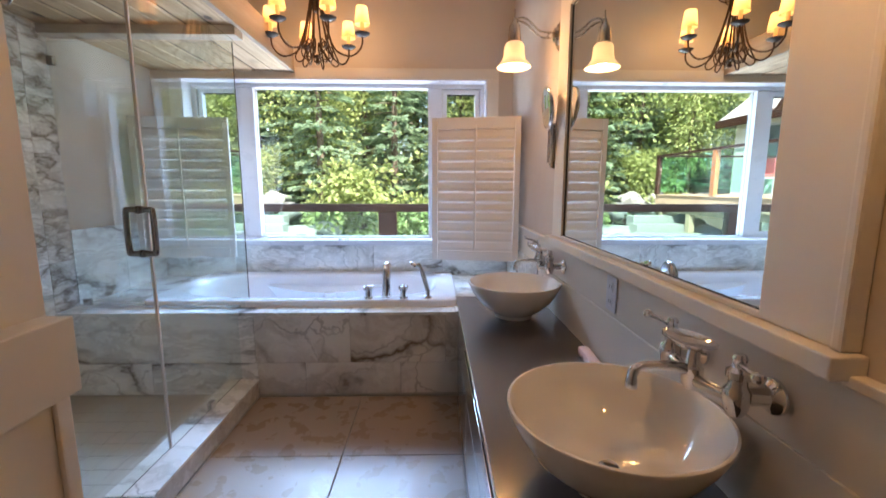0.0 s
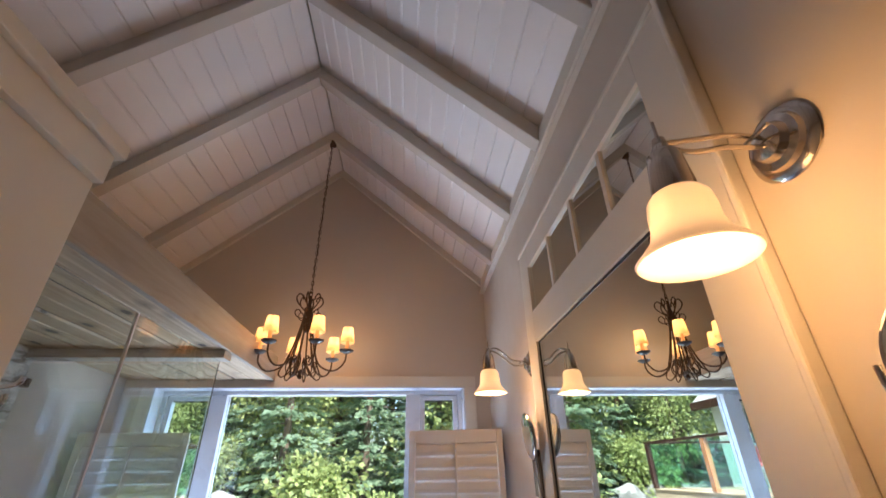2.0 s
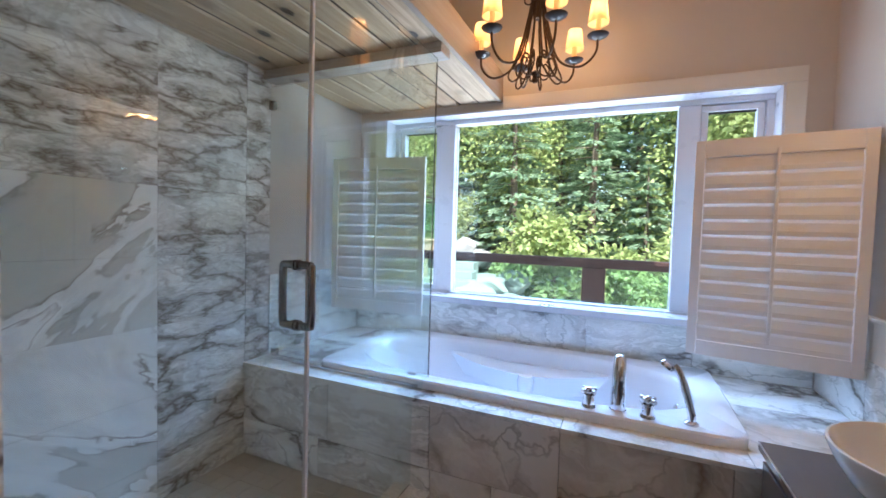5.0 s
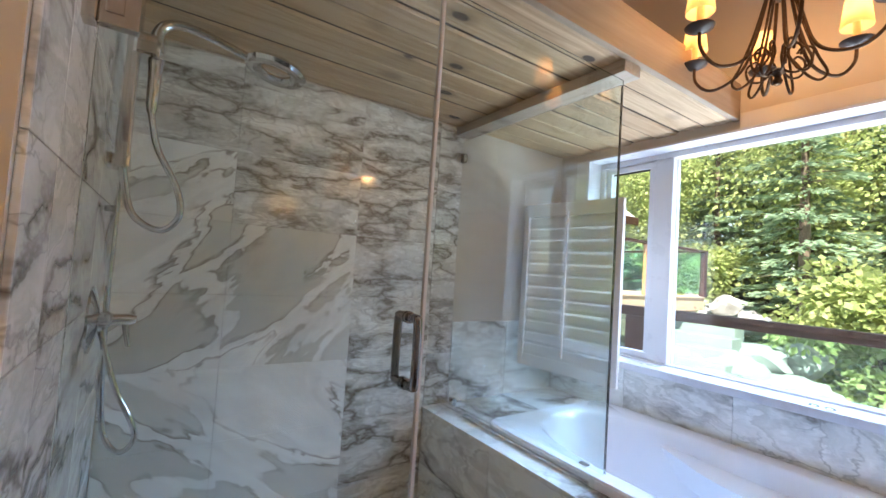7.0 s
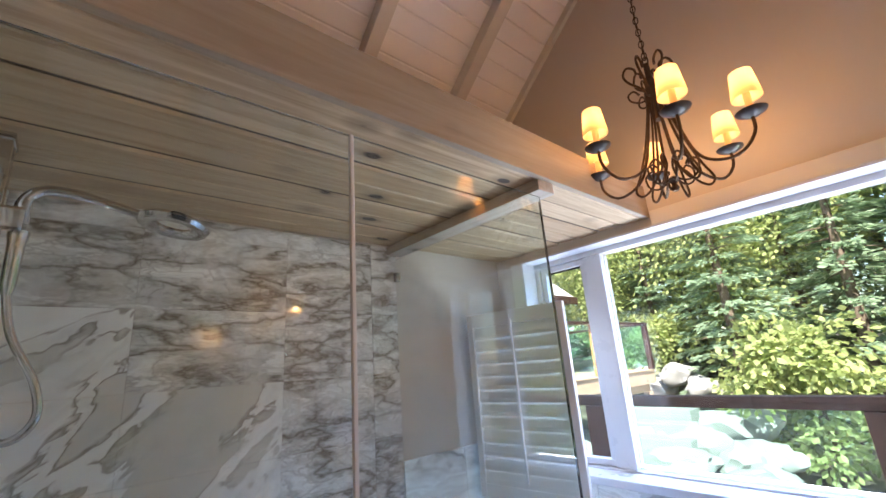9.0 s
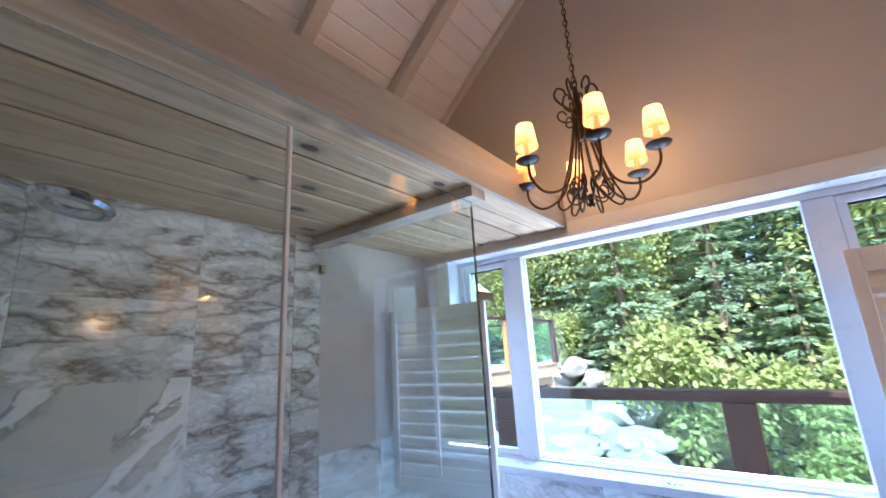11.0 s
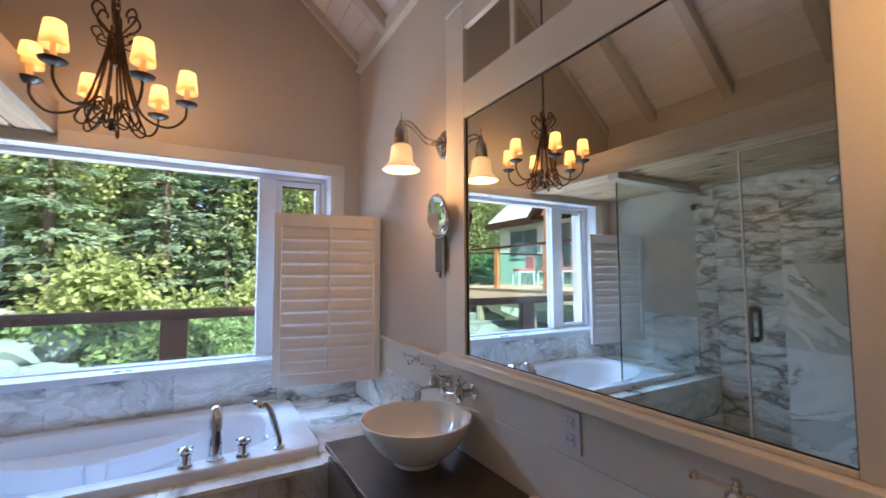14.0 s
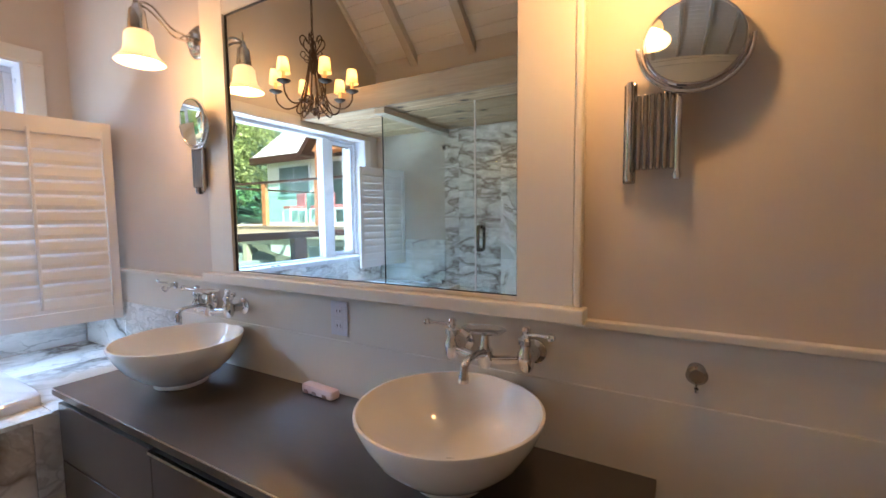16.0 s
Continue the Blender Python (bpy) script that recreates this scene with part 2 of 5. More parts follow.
MARBLE_SKIRT = marble("white_marble_with_brown_veins", (0.82, 0.79, 0.75), (0.58, 0.53, 0.48), (0.16, 0.11, 0.07), 0.6, 7.0, 0.12, (1, 1, 1.1))
GROUT = painted("pale_grout", (0.55, 0.53, 0.50), 0.8)
FLOOR_TILE = painted("tan_porcelain_tile", (0.39, 0.29, 0.21), 0.30, 0.06)
SHOWER_FLOOR = painted("taupe_shower_tile", (0.52, 0.48, 0.41), 0.4, 0.06)
SOFFIT = planks("knotty_whitewashed_pine", (0.66, 0.50, 0.33), (0.34, 0.22, 0.12), (0.04, 0.028, 0.02))
PANE = glass("clear_glass", (0.90, 0.97, 0.955))
WINDOW_GLASS = glass("window_glass", (0.98, 1, 0.99))
MIRROR = metal("silvered_mirror", (0.82, 0.885, 0.865), 0.0)
MIRROR.node_tree.links.remove(MIRROR.node_tree.nodes["Principled BSDF"].inputs["Roughness"].links[0])
CHROME = metal("polished_chrome", (0.68, 0.68, 0.69), 0.035)
NICKEL = metal("polished_nickel", (0.62, 0.56, 0.50), 0.14)
GUNMETAL = metal("dark_chrome", (0.34, 0.32, 0.30), 0.12)
BRONZE = metal("dark_bronze", (0.10, 0.065, 0.045), 0.42)
COUNTER, nt, b = material("espresso_lacquered_top", 0.2)
b.inputs["Coat Weight"].default_value = 1.0
b.inputs["Coat Roughness"].default_value = 0.14
grain = noise_tex(nt, spot(nt, (3, 0.4, 3)), 14, 5)
nt.links.new(mixed(nt, grain, (0.040, 0.030, 0.026), (0.055, 0.042, 0.036)), b.inputs["Base Color"])
nt.links.new(ramp(nt, noise_tex(nt, spot(nt), 2.5, 3), [(0.3, (0.29,) * 3), (0.7, (0.35,) * 3)]), b.inputs["Roughness"])
PORCELAIN = painted("white_glazed_porcelain", (0.80, 0.77, 0.72), 0.09, 0.0)
ACRYLIC = painted("white_acrylic", (0.82, 0.83, 0.86), 0.14, 0.0)
for glaze, gloss in ((PORCELAIN, 0.05), (ACRYLIC, 0.10)):
    bs = glaze.node_tree.nodes["Principled BSDF"]
    glaze.node_tree.links.remove(bs.inputs["Roughness"].links[0])
    bs.inputs["Roughness"].default_value = gloss
BLACK = painted("black_rubber", (0.02, 0.02, 0.02), 0.6)

# ---------------------------------------------------------------- mesh helpers


def finish(bm, smooth=None):
    bmesh.ops.recalc_face_normals(bm, faces=bm.faces)
    if smooth is not None:
        for f in bm.faces:
            f.smooth = True
        lim = radians(smooth)
        for ed in bm.edges:
            if len(ed.link_faces) == 2 and ed.calc_face_angle(0) > lim:
                ed.smooth = False
    return bm


def mesh(name, bm, mat):
    me = bpy.data.meshes.new(name)
    bm.to_mesh(me)
    bm.free()
    for m in mat if isinstance(mat, (list, tuple)) else [mat]:
        me.materials.append(m)
    return me


def part(name, bm, mat, parent, label=""):
    ob = new(name, mesh(name, bm, mat))
    ob.parent = parent
    return tagged(ob, label)


def piece(name, me, parent, at):
    ob = new(name, me)
    ob.parent = parent
    ob.location = at
    return ob


def thing(name, at=(0, 0, 0), label="", category="", group="", kind="", rz=0):
    ob = new(name)
    ob.matrix_world = pose(*at, 0, 0, rz)
    ob.empty_display_size = 0.1
    return tagged(ob, label, category, group, kind)


def solid(name, bm, mat, label="", category="", group="", kind=""):
    return tagged(new(name, mesh(name, bm, mat)), label, category, group, kind)


def box(x0, x1, y0, y1, z0, z1, bevel=0.0, bm=None):
    b = bmesh.new()
    bmesh.ops.create_cube(b, size=1)
    for v in b.verts:
        v.co = Vector(((x0 + x1) / 2 + v.co.x * (x1 - x0), (y0 + y1) / 2 + v.co.y * (y1 - y0), (z0 + z1) / 2 + v.co.z * (z1 - z0)))
    if bevel:
        bmesh.ops.bevel(b, geom=b.edges[:], offset=bevel, segments=2, affect="EDGES", profile=0.6)
    return join(bm, b) if bm is not None else b


def join(bm, other):
    me = bpy.data.meshes.new("tmp")
    other.to_mesh(me)
    other.free()
    bm.from_mesh(me)
    bpy.data.meshes.remove(me)
    return bm


def moved(bm, m):
    bmesh.ops.transform(bm, matrix=m, verts=bm.verts)
    return bm


def lathe(profile, seg=24, axis="z", bm=None, close=False):
    """Turns a profile of (radius, height) round an axis."""
    b = bmesh.new()
    rings = []
    for r, h in profile:
        if r < 1e-5:
            rings.append([b.verts.new((0, 0, h))])
        else:
            rings.append([b.verts.new((r * math.cos(2 * math.pi * i / seg), r * math.sin(2 * math.pi * i / seg), h)) for i in range(seg)])
    for p, q in zip(rings, rings[1:]):
        for i in range(seg):
            j = (i + 1) % seg
            c = [p[i % len(p)], p[j % len(p)], q[j % len(q)], q[i % len(q)]]
            c = list(dict.fromkeys(c))
            if len(c) > 2:
                b.faces.new(c)
    if axis == "x":
        moved(b, Matrix.Rotation(radians(90), 4, "Y"))
    elif axis == "y":
        moved(b, Matrix.Rotation(radians(-90), 4, "X"))
    finish(b, 38)
    return join(bm, b) if bm is not None else b


def tube(points, radius, seg=10, bm=None, smooth_steps=0):
    """A round bar along points; radius may be a list."""
    pts = [Vector(p) for p in points]
    if smooth_steps:
        out = []
        for i in range(len(pts) - 1):
            p0, p1, p2, p3 = pts[max(i - 1, 0)], pts[i], pts[i + 1], pts[min(i + 2, len(pts) - 1)]
            for k in range(smooth_steps):
                t = k / smooth_steps
                out.append(0.5 * ((2 * p1) + (p2 - p0) * t + (2 * p0 - 5 * p1 + 4 * p2 - p3) * t * t + (3 * p1 - p0 - 3 * p2 + p3) * t ** 3))
        pts = out + [pts[-1]]
    rad = radius if isinstance(radius, (list, tuple)) else [radius] * len(pts)
    if len(rad) != len(pts):
        rad = [rad[min(int(i * len(rad) / len(pts)), len(rad) - 1)] for i in range(len(pts))]
    b = bmesh.new()
    up = None
    rings = []
    for i, p in enumerate(pts):
        d = (pts[min(i + 1, len(pts) - 1)] - pts[max(i - 1, 0)]).normalized()
        if up is None:
            up = d.orthogonal().normalized()
        up = (up - d * up.dot(d)).normalized()
        side = d.cross(up)
        rings.append([b.verts.new(p + rad[i] * (up * math.cos(2 * math.pi * k / seg) + side * math.sin(2 * math.pi * k / seg))) for k in range(seg)])
    for p, q in zip(rings, rings[1:]):
        for k in range(seg):
            b.faces.new((p[k], p[(k + 1) % seg], q[(k + 1) % seg], q[k]))
    b.faces.new(rings[0][::-1])
    b.faces.new(rings[-1])
    finish(b, 50)
    return join(bm, b) if bm is not None else b


def prism(points, axis, a0, a1):
    """A flat outline in the two other axes, drawn out along an axis."""
    b = bmesh.new()

    def at(p, a):
        return {"x": (a, p[0], p[1]), "y": (p[0], a, p[1]), "z": (p[0], p[1], a)}[axis]

    f0 = [b.verts.new(at(p, a0)) for p in points]
    f1 = [b.verts.new(at(p, a1)) for p in points]
    n = len(points)
    b.faces.new(f0)
    b.faces.new(f1[::-1])
    for i in range(n):
        b.faces.new((f0[i], f1[i], f1[(i + 1) % n], f0[(i + 1) % n]))
    return finish(b)


# ---------------------------------------------------------------- the room
XL, XR, Y0, Y1 = -1.81, 1.23, -1.2, 5.0
APEX_X, APEX_Z, EAVE_R, EAVE_L = -0.25, 4.55, 3.25, 3.18
WX0, WX1, WZ0, WZ1 = -1.56, 1.012, 0.86, 2.24
GLASS_Y = 5.17
BX, BY, BZ = -0.40, 2.30, 2.48
SOF_X, SOF_Z = -0.62, 2.30

solid("floor", box(XL - 0.3, XR + 0.3, Y0 - 0.3, Y1 + 0.4, -0.2, -0.012), GROUT, "pale grout bed under the tan floor tiles", "floor", kind="structure")
wall_west = solid("wall_west", box(XL - 0.25, XL, Y0 - 0.25, Y1 + 0.35, -0.012, EAVE_L + 0.1), WALL, "beige painted side wall behind shower and tub", "wall", kind="structure")
wall_east = solid("wall_east", box(XR, XR + 0.25, Y0 - 0.25, Y1 + 0.35, -0.012, EAVE_R + 0.1), WALL, "beige painted wall carrying the framed vanity mirror", "wall", kind="structure")

# gable wall with the window's opening, and the plain gable behind
gable = [(XL, 0), (XR, 0), (XR, EAVE_R + 0.1), (APEX_X, APEX_Z + 0.1), (XL, EAVE_L + 0.1)]
b = bmesh.new()
slope_r = (APEX_Z - EAVE_R) / (XR - APEX_X)
slope_l = (APEX_Z - EAVE_L) / (APEX_X - XL)
join(b, box(XL, WX0, Y1, Y1 + 0.35, -0.012, WZ1))
join(b, box(WX1, XR, Y1, Y1 + 0.35, -0.012, WZ1))
join(b, box(WX0, WX1, Y1, Y1 + 0.35, -0.012, WZ0))
join(b, prism([(XL, WZ1), (XR, WZ1), (XR, EAVE_R + 0.1), (APEX_X, APEX_Z + 0.1), (XL, EAVE_L + 0.1)], "y", Y1, Y1 + 0.35))
solid("wall_north", b, WALL, "beige painted gable wall with a wide window", "wall", kind="structure")
solid("wall_south", prism(gable, "y", Y0 - 0.25, Y0), WALL, "plain beige gable wall closing the room", "wall", kind="structure")

# the sloped board ceilings, one mesh a slope: boards along the ridge with open grooves
def slope_boards(x_edge, z_edge, width):
    top, low = Vector((APEX_X, 0, APEX_Z)), Vector((x_edge, 0, z_edge))
    d = low - top
    n = int(round(d.length / width))
    bm = bmesh.new()
    u = d.normalized()
    nrm = Vector((-u.z, 0, u.x))
    if nrm.z < 0:
        nrm = -nrm
    for i in range(n):
        p, q = top + d * (i / n) + u * 0.003, top + d * ((i + 1) / n) - u * 0.003
        prof = [p + nrm * 0.006, p + u * 0.006, q - u * 0.006, q + nrm * 0.006, q + nrm * 0.03, p + nrm * 0.03]
        join(bm, prism([(v.x, v.z) for v in prof], "y", Y0 - 0.2, Y1 + 0.3))
    back = [top + nrm * 0.012 , low + nrm * 0.012 + u * 0.3, low + nrm * 0.1 + u * 0.3, top + nrm * 0.1]
    join(bm, prism([(v.x, v.z) for v in back], "y", Y0 - 0.2, Y1 + 0.3))
    return finish(bm)


solid("ceiling_east", slope_boards(XR, EAVE_R, 0.135), CEIL, "white painted board ceiling sloping up to the ridge", "ceiling", kind="structure")
solid("ceiling_west", slope_boards(XL, EAVE_L, 0.135), CEIL, "white painted board ceiling sloping up to the ridge", "ceiling", kind="structure")

# unseen block added over the ridge, keeps sun from leaking between the slopes
solid("ridge_sun_block", prism([(APEX_X - 0.5, APEX_Z - 0.36), (APEX_X, APEX_Z + 0.06), (APEX_X + 0.5, APEX_Z - 0.36), (APEX_X + 0.5, APEX_Z + 0.1), (APEX_X, APEX_Z + 0.4), (APEX_X - 0.5, APEX_Z + 0.1)], "y", Y0 - 0.2, Y1 + 0.3), RAFT, "unseen added cap that blocks sun at the ridge gap", "roof", kind="structure")
for y in (4.425, 3.69, 2.955, 2.22, 1.485, 0.75, 0.0, -0.75):
    raft = thing("roof_rafter", (APEX_X, y, 0), "greige painted rafter pair meeting at the ridge", "rafter", "rafters under the roof", "structure")
    for xe, sl in ((XR, slope_r), (XL, -slope_l)):
        dx = xe - APEX_X
        drop = 0.125
        pts = [(0, APEX_Z + 0.004 - drop), (dx, APEX_Z + 0.004 - abs(sl * dx) - drop), (dx, APEX_Z - 0.002 - abs(sl * dx)), (0, APEX_Z - 0.002)]
        bm = prism(pts, "y", -0.045, 0.045)
        bmesh.ops.bevel(bm, geom=bm.edges[:], offset=0.004, segments=1, affect="EDGES")
        part("beam", finish(bm), RAFT, raft)

# raking trim where the boards meet the gable, and the wall-top moulding
b = bmesh.new()
for xe, ze in ((XR, EAVE_R), (XL, EAVE_L)):
    join(b, prism([(APEX_X, APEX_Z - 0.09), (xe, ze - 0.09), (xe, ze - 0.005), (APEX_X, APEX_Z - 0.005)], "y", Y1 - 0.022, Y1 - 0.001))
    join(b, prism([(APEX_X, APEX_Z - 0.09), (xe, ze - 0.09), (xe, ze - 0.068), (APEX_X, APEX_Z - 0.068)], "y", Y1 - 0.034, Y1 - 0.022))
solid("trim_gable", finish(b), TRIM, "cream raking trim along the gable top", "trim", kind="structure")
b = box(XR - 0.028, XR - 0.001, Y0, Y1 - 0.04, EAVE_R - 0.16, EAVE_R - 0.02, 0.004)
box(XR - 0.045, XR - 0.029, Y0, Y1 - 0.04, EAVE_R - 0.16, EAVE_R - 0.135, 0.004, bm=b)
solid("trim_eave", b, TRIM, "cream moulding at the top of the wall", "trim", kind="structure")

# block beside the entrance that ends at the shower, with its cap and wainscot
solid("wall_partition", box(XL, BX, Y0, BY, -0.012, BZ - 0.03), TRIM, "cream painted partition ending at the shower", "wall", kind="structure")
b = box(XL, BX + 0.05, Y0, BY + 0.02, BZ - 0.03, BZ + 0.02, 0.006)
box(BX + 0.001, BX + 0.03, Y0, BY + 0.0, BZ - 0.13, BZ - 0.031, 0.004, bm=b)
solid("trim_partition_cap", b, TRIM, "cream cap moulding on the low partition", "trim", kind="structure")
b = box(BX + 0.001, BX + 0.075, Y0, BY - 0.01, 0.84, 1.03, 0.004)
box(BX + 0.001, BX + 0.05, Y0, BY - 0.03, 0.0, 0.839, 0.002, bm=b)
box(BX + 0.051, BX + 0.066, BY - 0.075, BY - 0.035, 0.0, 0.838, 0.006, bm=b)
solid("wainscot_partition", b, TRIM, "cream wainscot panel with a deep top board", "wainscot", kind="structure")

# dropped pine ceiling over the shower and tub
b = bmesh.new()
n = 8
w = (SOF_X - 0.02 - XL) / n
for i in range(n):
    x0, x1 = XL + i * w + 0.006, XL + (i + 1) * w - 0.006
    z = SOF_Z - (0.006 if i % 2 else 0.0)
    pr = [(x0, z + 0.008), (x0 + 0.008, z), (x1 - 0.008, z), (x1, z + 0.008), (x1, SOF_Z + 0.022), (x0, SOF_Z + 0.022)]
    join(b, prism(pr, "y", BY + 0.001, Y1 - 0.001))
nf = len(b.faces)
# tongue strips between the boards, coloured dark for the shade in the grooves
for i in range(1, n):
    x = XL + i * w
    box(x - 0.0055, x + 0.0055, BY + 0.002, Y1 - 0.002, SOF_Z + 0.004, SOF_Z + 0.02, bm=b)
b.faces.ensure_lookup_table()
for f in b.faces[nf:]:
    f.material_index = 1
GROOVE_SHADE = painted("tongue_with_groove_shade", (0.075, 0.05, 0.032), 0.8)
solid("ceiling_shower", finish(b), [SOFFIT, GROOVE_SHADE], "whitewashed knotty pine plank ceiling over the shower", "ceiling", kind="structure")
# backing painted near black, so its colour gives the joints their shade
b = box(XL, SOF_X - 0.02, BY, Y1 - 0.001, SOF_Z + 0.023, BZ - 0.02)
solid("ceiling_loft", b, painted("groove_shade_backing", (0.06, 0.045, 0.03), 0.8), "plain boarded top above the shower ceiling", "ceiling", kind="structure")
b = box(SOF_X - 0.018, SOF_X + 0.012, BY + 0.03, Y1 - 0.002, SOF_Z - 0.010, BZ + 0.01, 0.004)
solid("trim_fascia", b, planks("brown_pine_fascia", (0.44, 0.36, 0.27), (0.29, 0.22, 0.15), (0.06, 0.04, 0.03)), "brown pine fascia board along the dropped ceiling", "trim", kind="structure")

# ---------------------------------------------------------------- window
win = thing("window_1", (0, GLASS_Y, 0), "wide white three-part window with side casements", "window", kind="structure")
M0, M1 = -1.092, 0.582
F = 0.05
part("window_frame", box(WX0, WX1, -0.05, 0.05, WZ1 - F + 0.005, WZ1, 0.006), VINYL, win)
part("window_frame", box(WX0, WX1, -0.05, 0.05, WZ0, WZ0 + 0.03, 0.006), VINYL, win)
for x0, x1 in ((WX0, WX0 + F), (M0 - 0.05, M0 + 0.075), (M1 - 0.075, M1 + 0.05), (WX1 - F, WX1)):
    part("window_frame", box(x0, x1, -0.049, 0.049, WZ0 + 0.031, WZ1 - F + 0.004, 0.006), VINYL, win)


def sash(x0, x1, z0, z1):
    b = bmesh.new()
    s = 0.038
    for q in ((x0, x1, z1 - s, z1), (x0, x1, z0, z0 + s), (x0, x0 + s, z0 + s, z1 - s), (x1 - s, x1, z0 + s, z1 - s)):
        box(q[0], q[1], -0.03, 0.03, q[2], q[3], 0.004, bm=b)
    sa = part("sash", b, VINYL, win, "white casement sash")
    g = part("pane", box(x0 + s, x1 - s, -0.004, 0.004, z0 + s, z1 - s), WINDOW_GLASS, sa)
    g.visible_shadow = False
    part("gasket", box(x0 + s, x1 - s, -0.012, -0.006, z1 - s - 0.012, z1 - s, 0.001), BLACK, sa)


sash(WX0 + F + 0.002, M0 - 0.052, WZ0 + 0.034, WZ1 - F)
sash(M1 + 0.052, WX1 - F - 0.002, WZ0 + 0.034, WZ1 - F)
g = part("pane", box(M0 + 0.077, M1 - 0.077, -0.004, 0.004, WZ0 + 0.032, WZ1 - F + 0.003), WINDOW_GLASS, win)
g.visible_shadow = False
b = bmesh.new()
box(WX0 - 0.001, WX0 + 0.012, Y1 - 0.02, GLASS_Y - 0.051, WZ0 + 0.02, WZ1, bm=b)
box(WX1 - 0.012, WX1 + 0.001, Y1 - 0.02, GLASS_Y - 0.051, WZ0 + 0.02, WZ1, bm=b)
box(WX0 + 0.013, WX1 - 0.013, Y1 - 0.02, GLASS_Y - 0.051, WZ1 - 0.012, WZ1, bm=b)
solid("window_jamb", b, VINYL, "white jamb boards lining the window opening", "trim", kind="structure")
solid("window_sill", box(WX0 - 0.02, WX1 + 0.02, Y1 - 0.06, GLASS_Y - 0.051, WZ0 - 0.025, WZ0 + 0.019, 0.006), VINYL, "white window stool above the marble ledge", "sill", kind="structure")
b = box(SOF_X + 0.02, WX1 + 0.095, Y1 - 0.022, Y1 - 0.001, WZ1, WZ1 + 0.085, 0.004)
box(WX1 + 0.001, WX1 + 0.095, Y1 - 0.022, Y1 - 0.001, WZ0 + 0.02, WZ1 - 0.001, 0.004, bm=b)
box(WX0 - 0.095, WX0 - 0.001, Y1 - 0.022, Y1 - 0.001, WZ0 + 0.02, WZ1 - 0.001, 0.004, bm=b)
solid("trim_window", b, TRIM, "cream flat casing round the window", "trim", kind="structure")
# ---------------------------------------------------------------- tub surround, shower shell
DECK_Z, DECK_Y = 0.56, 3.855
CURB_X0, CURB_X1, CURB_Z = -0.755, -0.575, 0.12
GX, GY = -0.68, 4.03          # the two glass planes
VX, VY0, VY1, VZ = 0.705, 1.71, 3.852, 0.66

b = bmesh.new()
box(XL, XR, DECK_Y + 0.012, 3.985, -0.01, DECK_Z - 0.02, bm=b)
box(XL, -1.36, 3.986, Y1 - 0.001, -0.01, DECK_Z - 0.02, bm=b)
box(0.70, XR, 3.986, Y1 - 0.001, -0.01, DECK_Z - 0.02, bm=b)
box(-1.359, 0.699, 4.93, Y1 - 0.001, -0.01, DECK_Z - 0.02, bm=b)
tub_surround = solid("tub_surround", b, GROUT, "marble tiled surround of the bathtub", "tub surround", kind="structure")

# ---------------------------------------------------------------- bathtub
tub = thing("bathtub", (-0.33, 4.455, DECK_Z), "white acrylic drop-in tub with sculpted oval basin", "bathtub")
TW, TD = 1.045, 0.49


def super_ring(a, c, n, p, z, dx=0.0):
    out = []
    for i in range(n):
        t = 2 * math.pi * i / n
        x, y = math.cos(t), math.sin(t)
        out.append((dx + a * math.copysign(abs(x) ** (2 / p), x), c * math.copysign(abs(y) ** (2 / p), y), z))
    return out


def ring_loft(rings, cap_last=True):
    b = bmesh.new()
    vs = [[b.verts.new(p) for p in r] for r in rings]
    n = len(vs[0])
    for p, q in zip(vs, vs[1:]):
        for i in range(n):
            b.faces.new((p[i], p[(i + 1) % n], q[(i + 1) % n], q[i]))
    if cap_last:
        b.faces.new(vs[-1])
    return finish(b, 40)


N = 72
rings = [super_ring(TW, TD, N, 16, -0.012), super_ring(TW, TD, N, 16, 0.034), super_ring(TW - 0.008, TD - 0.008, N, 16, 0.042),
         super_ring(0.93, 0.40, N, 3.0, 0.040, -0.02), super_ring(0.915, 0.385, N, 2.9, 0.032, -0.02), super_ring(0.90, 0.372, N, 2.8, 0.0, -0.02),
         super_ring(0.84, 0.345, N, 2.7, -0.12, -0.01), super_ring(0.76, 0.31, N, 2.6, -0.30, 0.0), super_ring(0.70, 0.27, N, 2.5, -0.385, 0.02),
         super_ring(0.55, 0.19, N, 2.4, -0.41, 0.03)]
part("shell", ring_loft(rings), ACRYLIC, tub)
# arm rest moulded into the far side, with its tongue
b = bmesh.new()
pts = []
for i in range(25):
    t = -1 + 2 * i / 24
    pts.append((t * 0.60, 0.365 - 0.17 * (1 - abs(t) ** 1.8), -0.03 - 0.05 * (1 - t * t)))
back = [(p[0], 0.385, p[2] + 0.025) for p in pts]
low = [(p[0], p[1] + 0.03, p[2] - 0.12) for p in pts]
for rows in ((back, pts), (pts, low)):
    va, vb = [b.verts.new(p) for p in rows[0]], [b.verts.new(p) for p in rows[1]]
    for i in range(24):
        b.faces.new((va[i], va[i + 1], vb[i + 1], vb[i]))
part("arm_rest", finish(b, 60), ACRYLIC, tub)
b = lathe([(0, 0.012), (0.045, 0.008), (0.052, -0.03), (0.045, -0.10), (0.0, -0.12)], 20)
moved(b, Matrix.Translation((0.03, 0.20, -0.085)))
part("tongue", b, ACRYLIC, tub)
part("overflow", moved(lathe([(0, 0.008), (0.03, 0.006), (0.034, 0), (0.0, -0.004)], 20), pose(0.83, 0.0, -0.06, 0, -70, 0)), CHROME, tub, "round chrome overflow cover")

# tub filler set on the rim
RIM = DECK_Z + 0.041


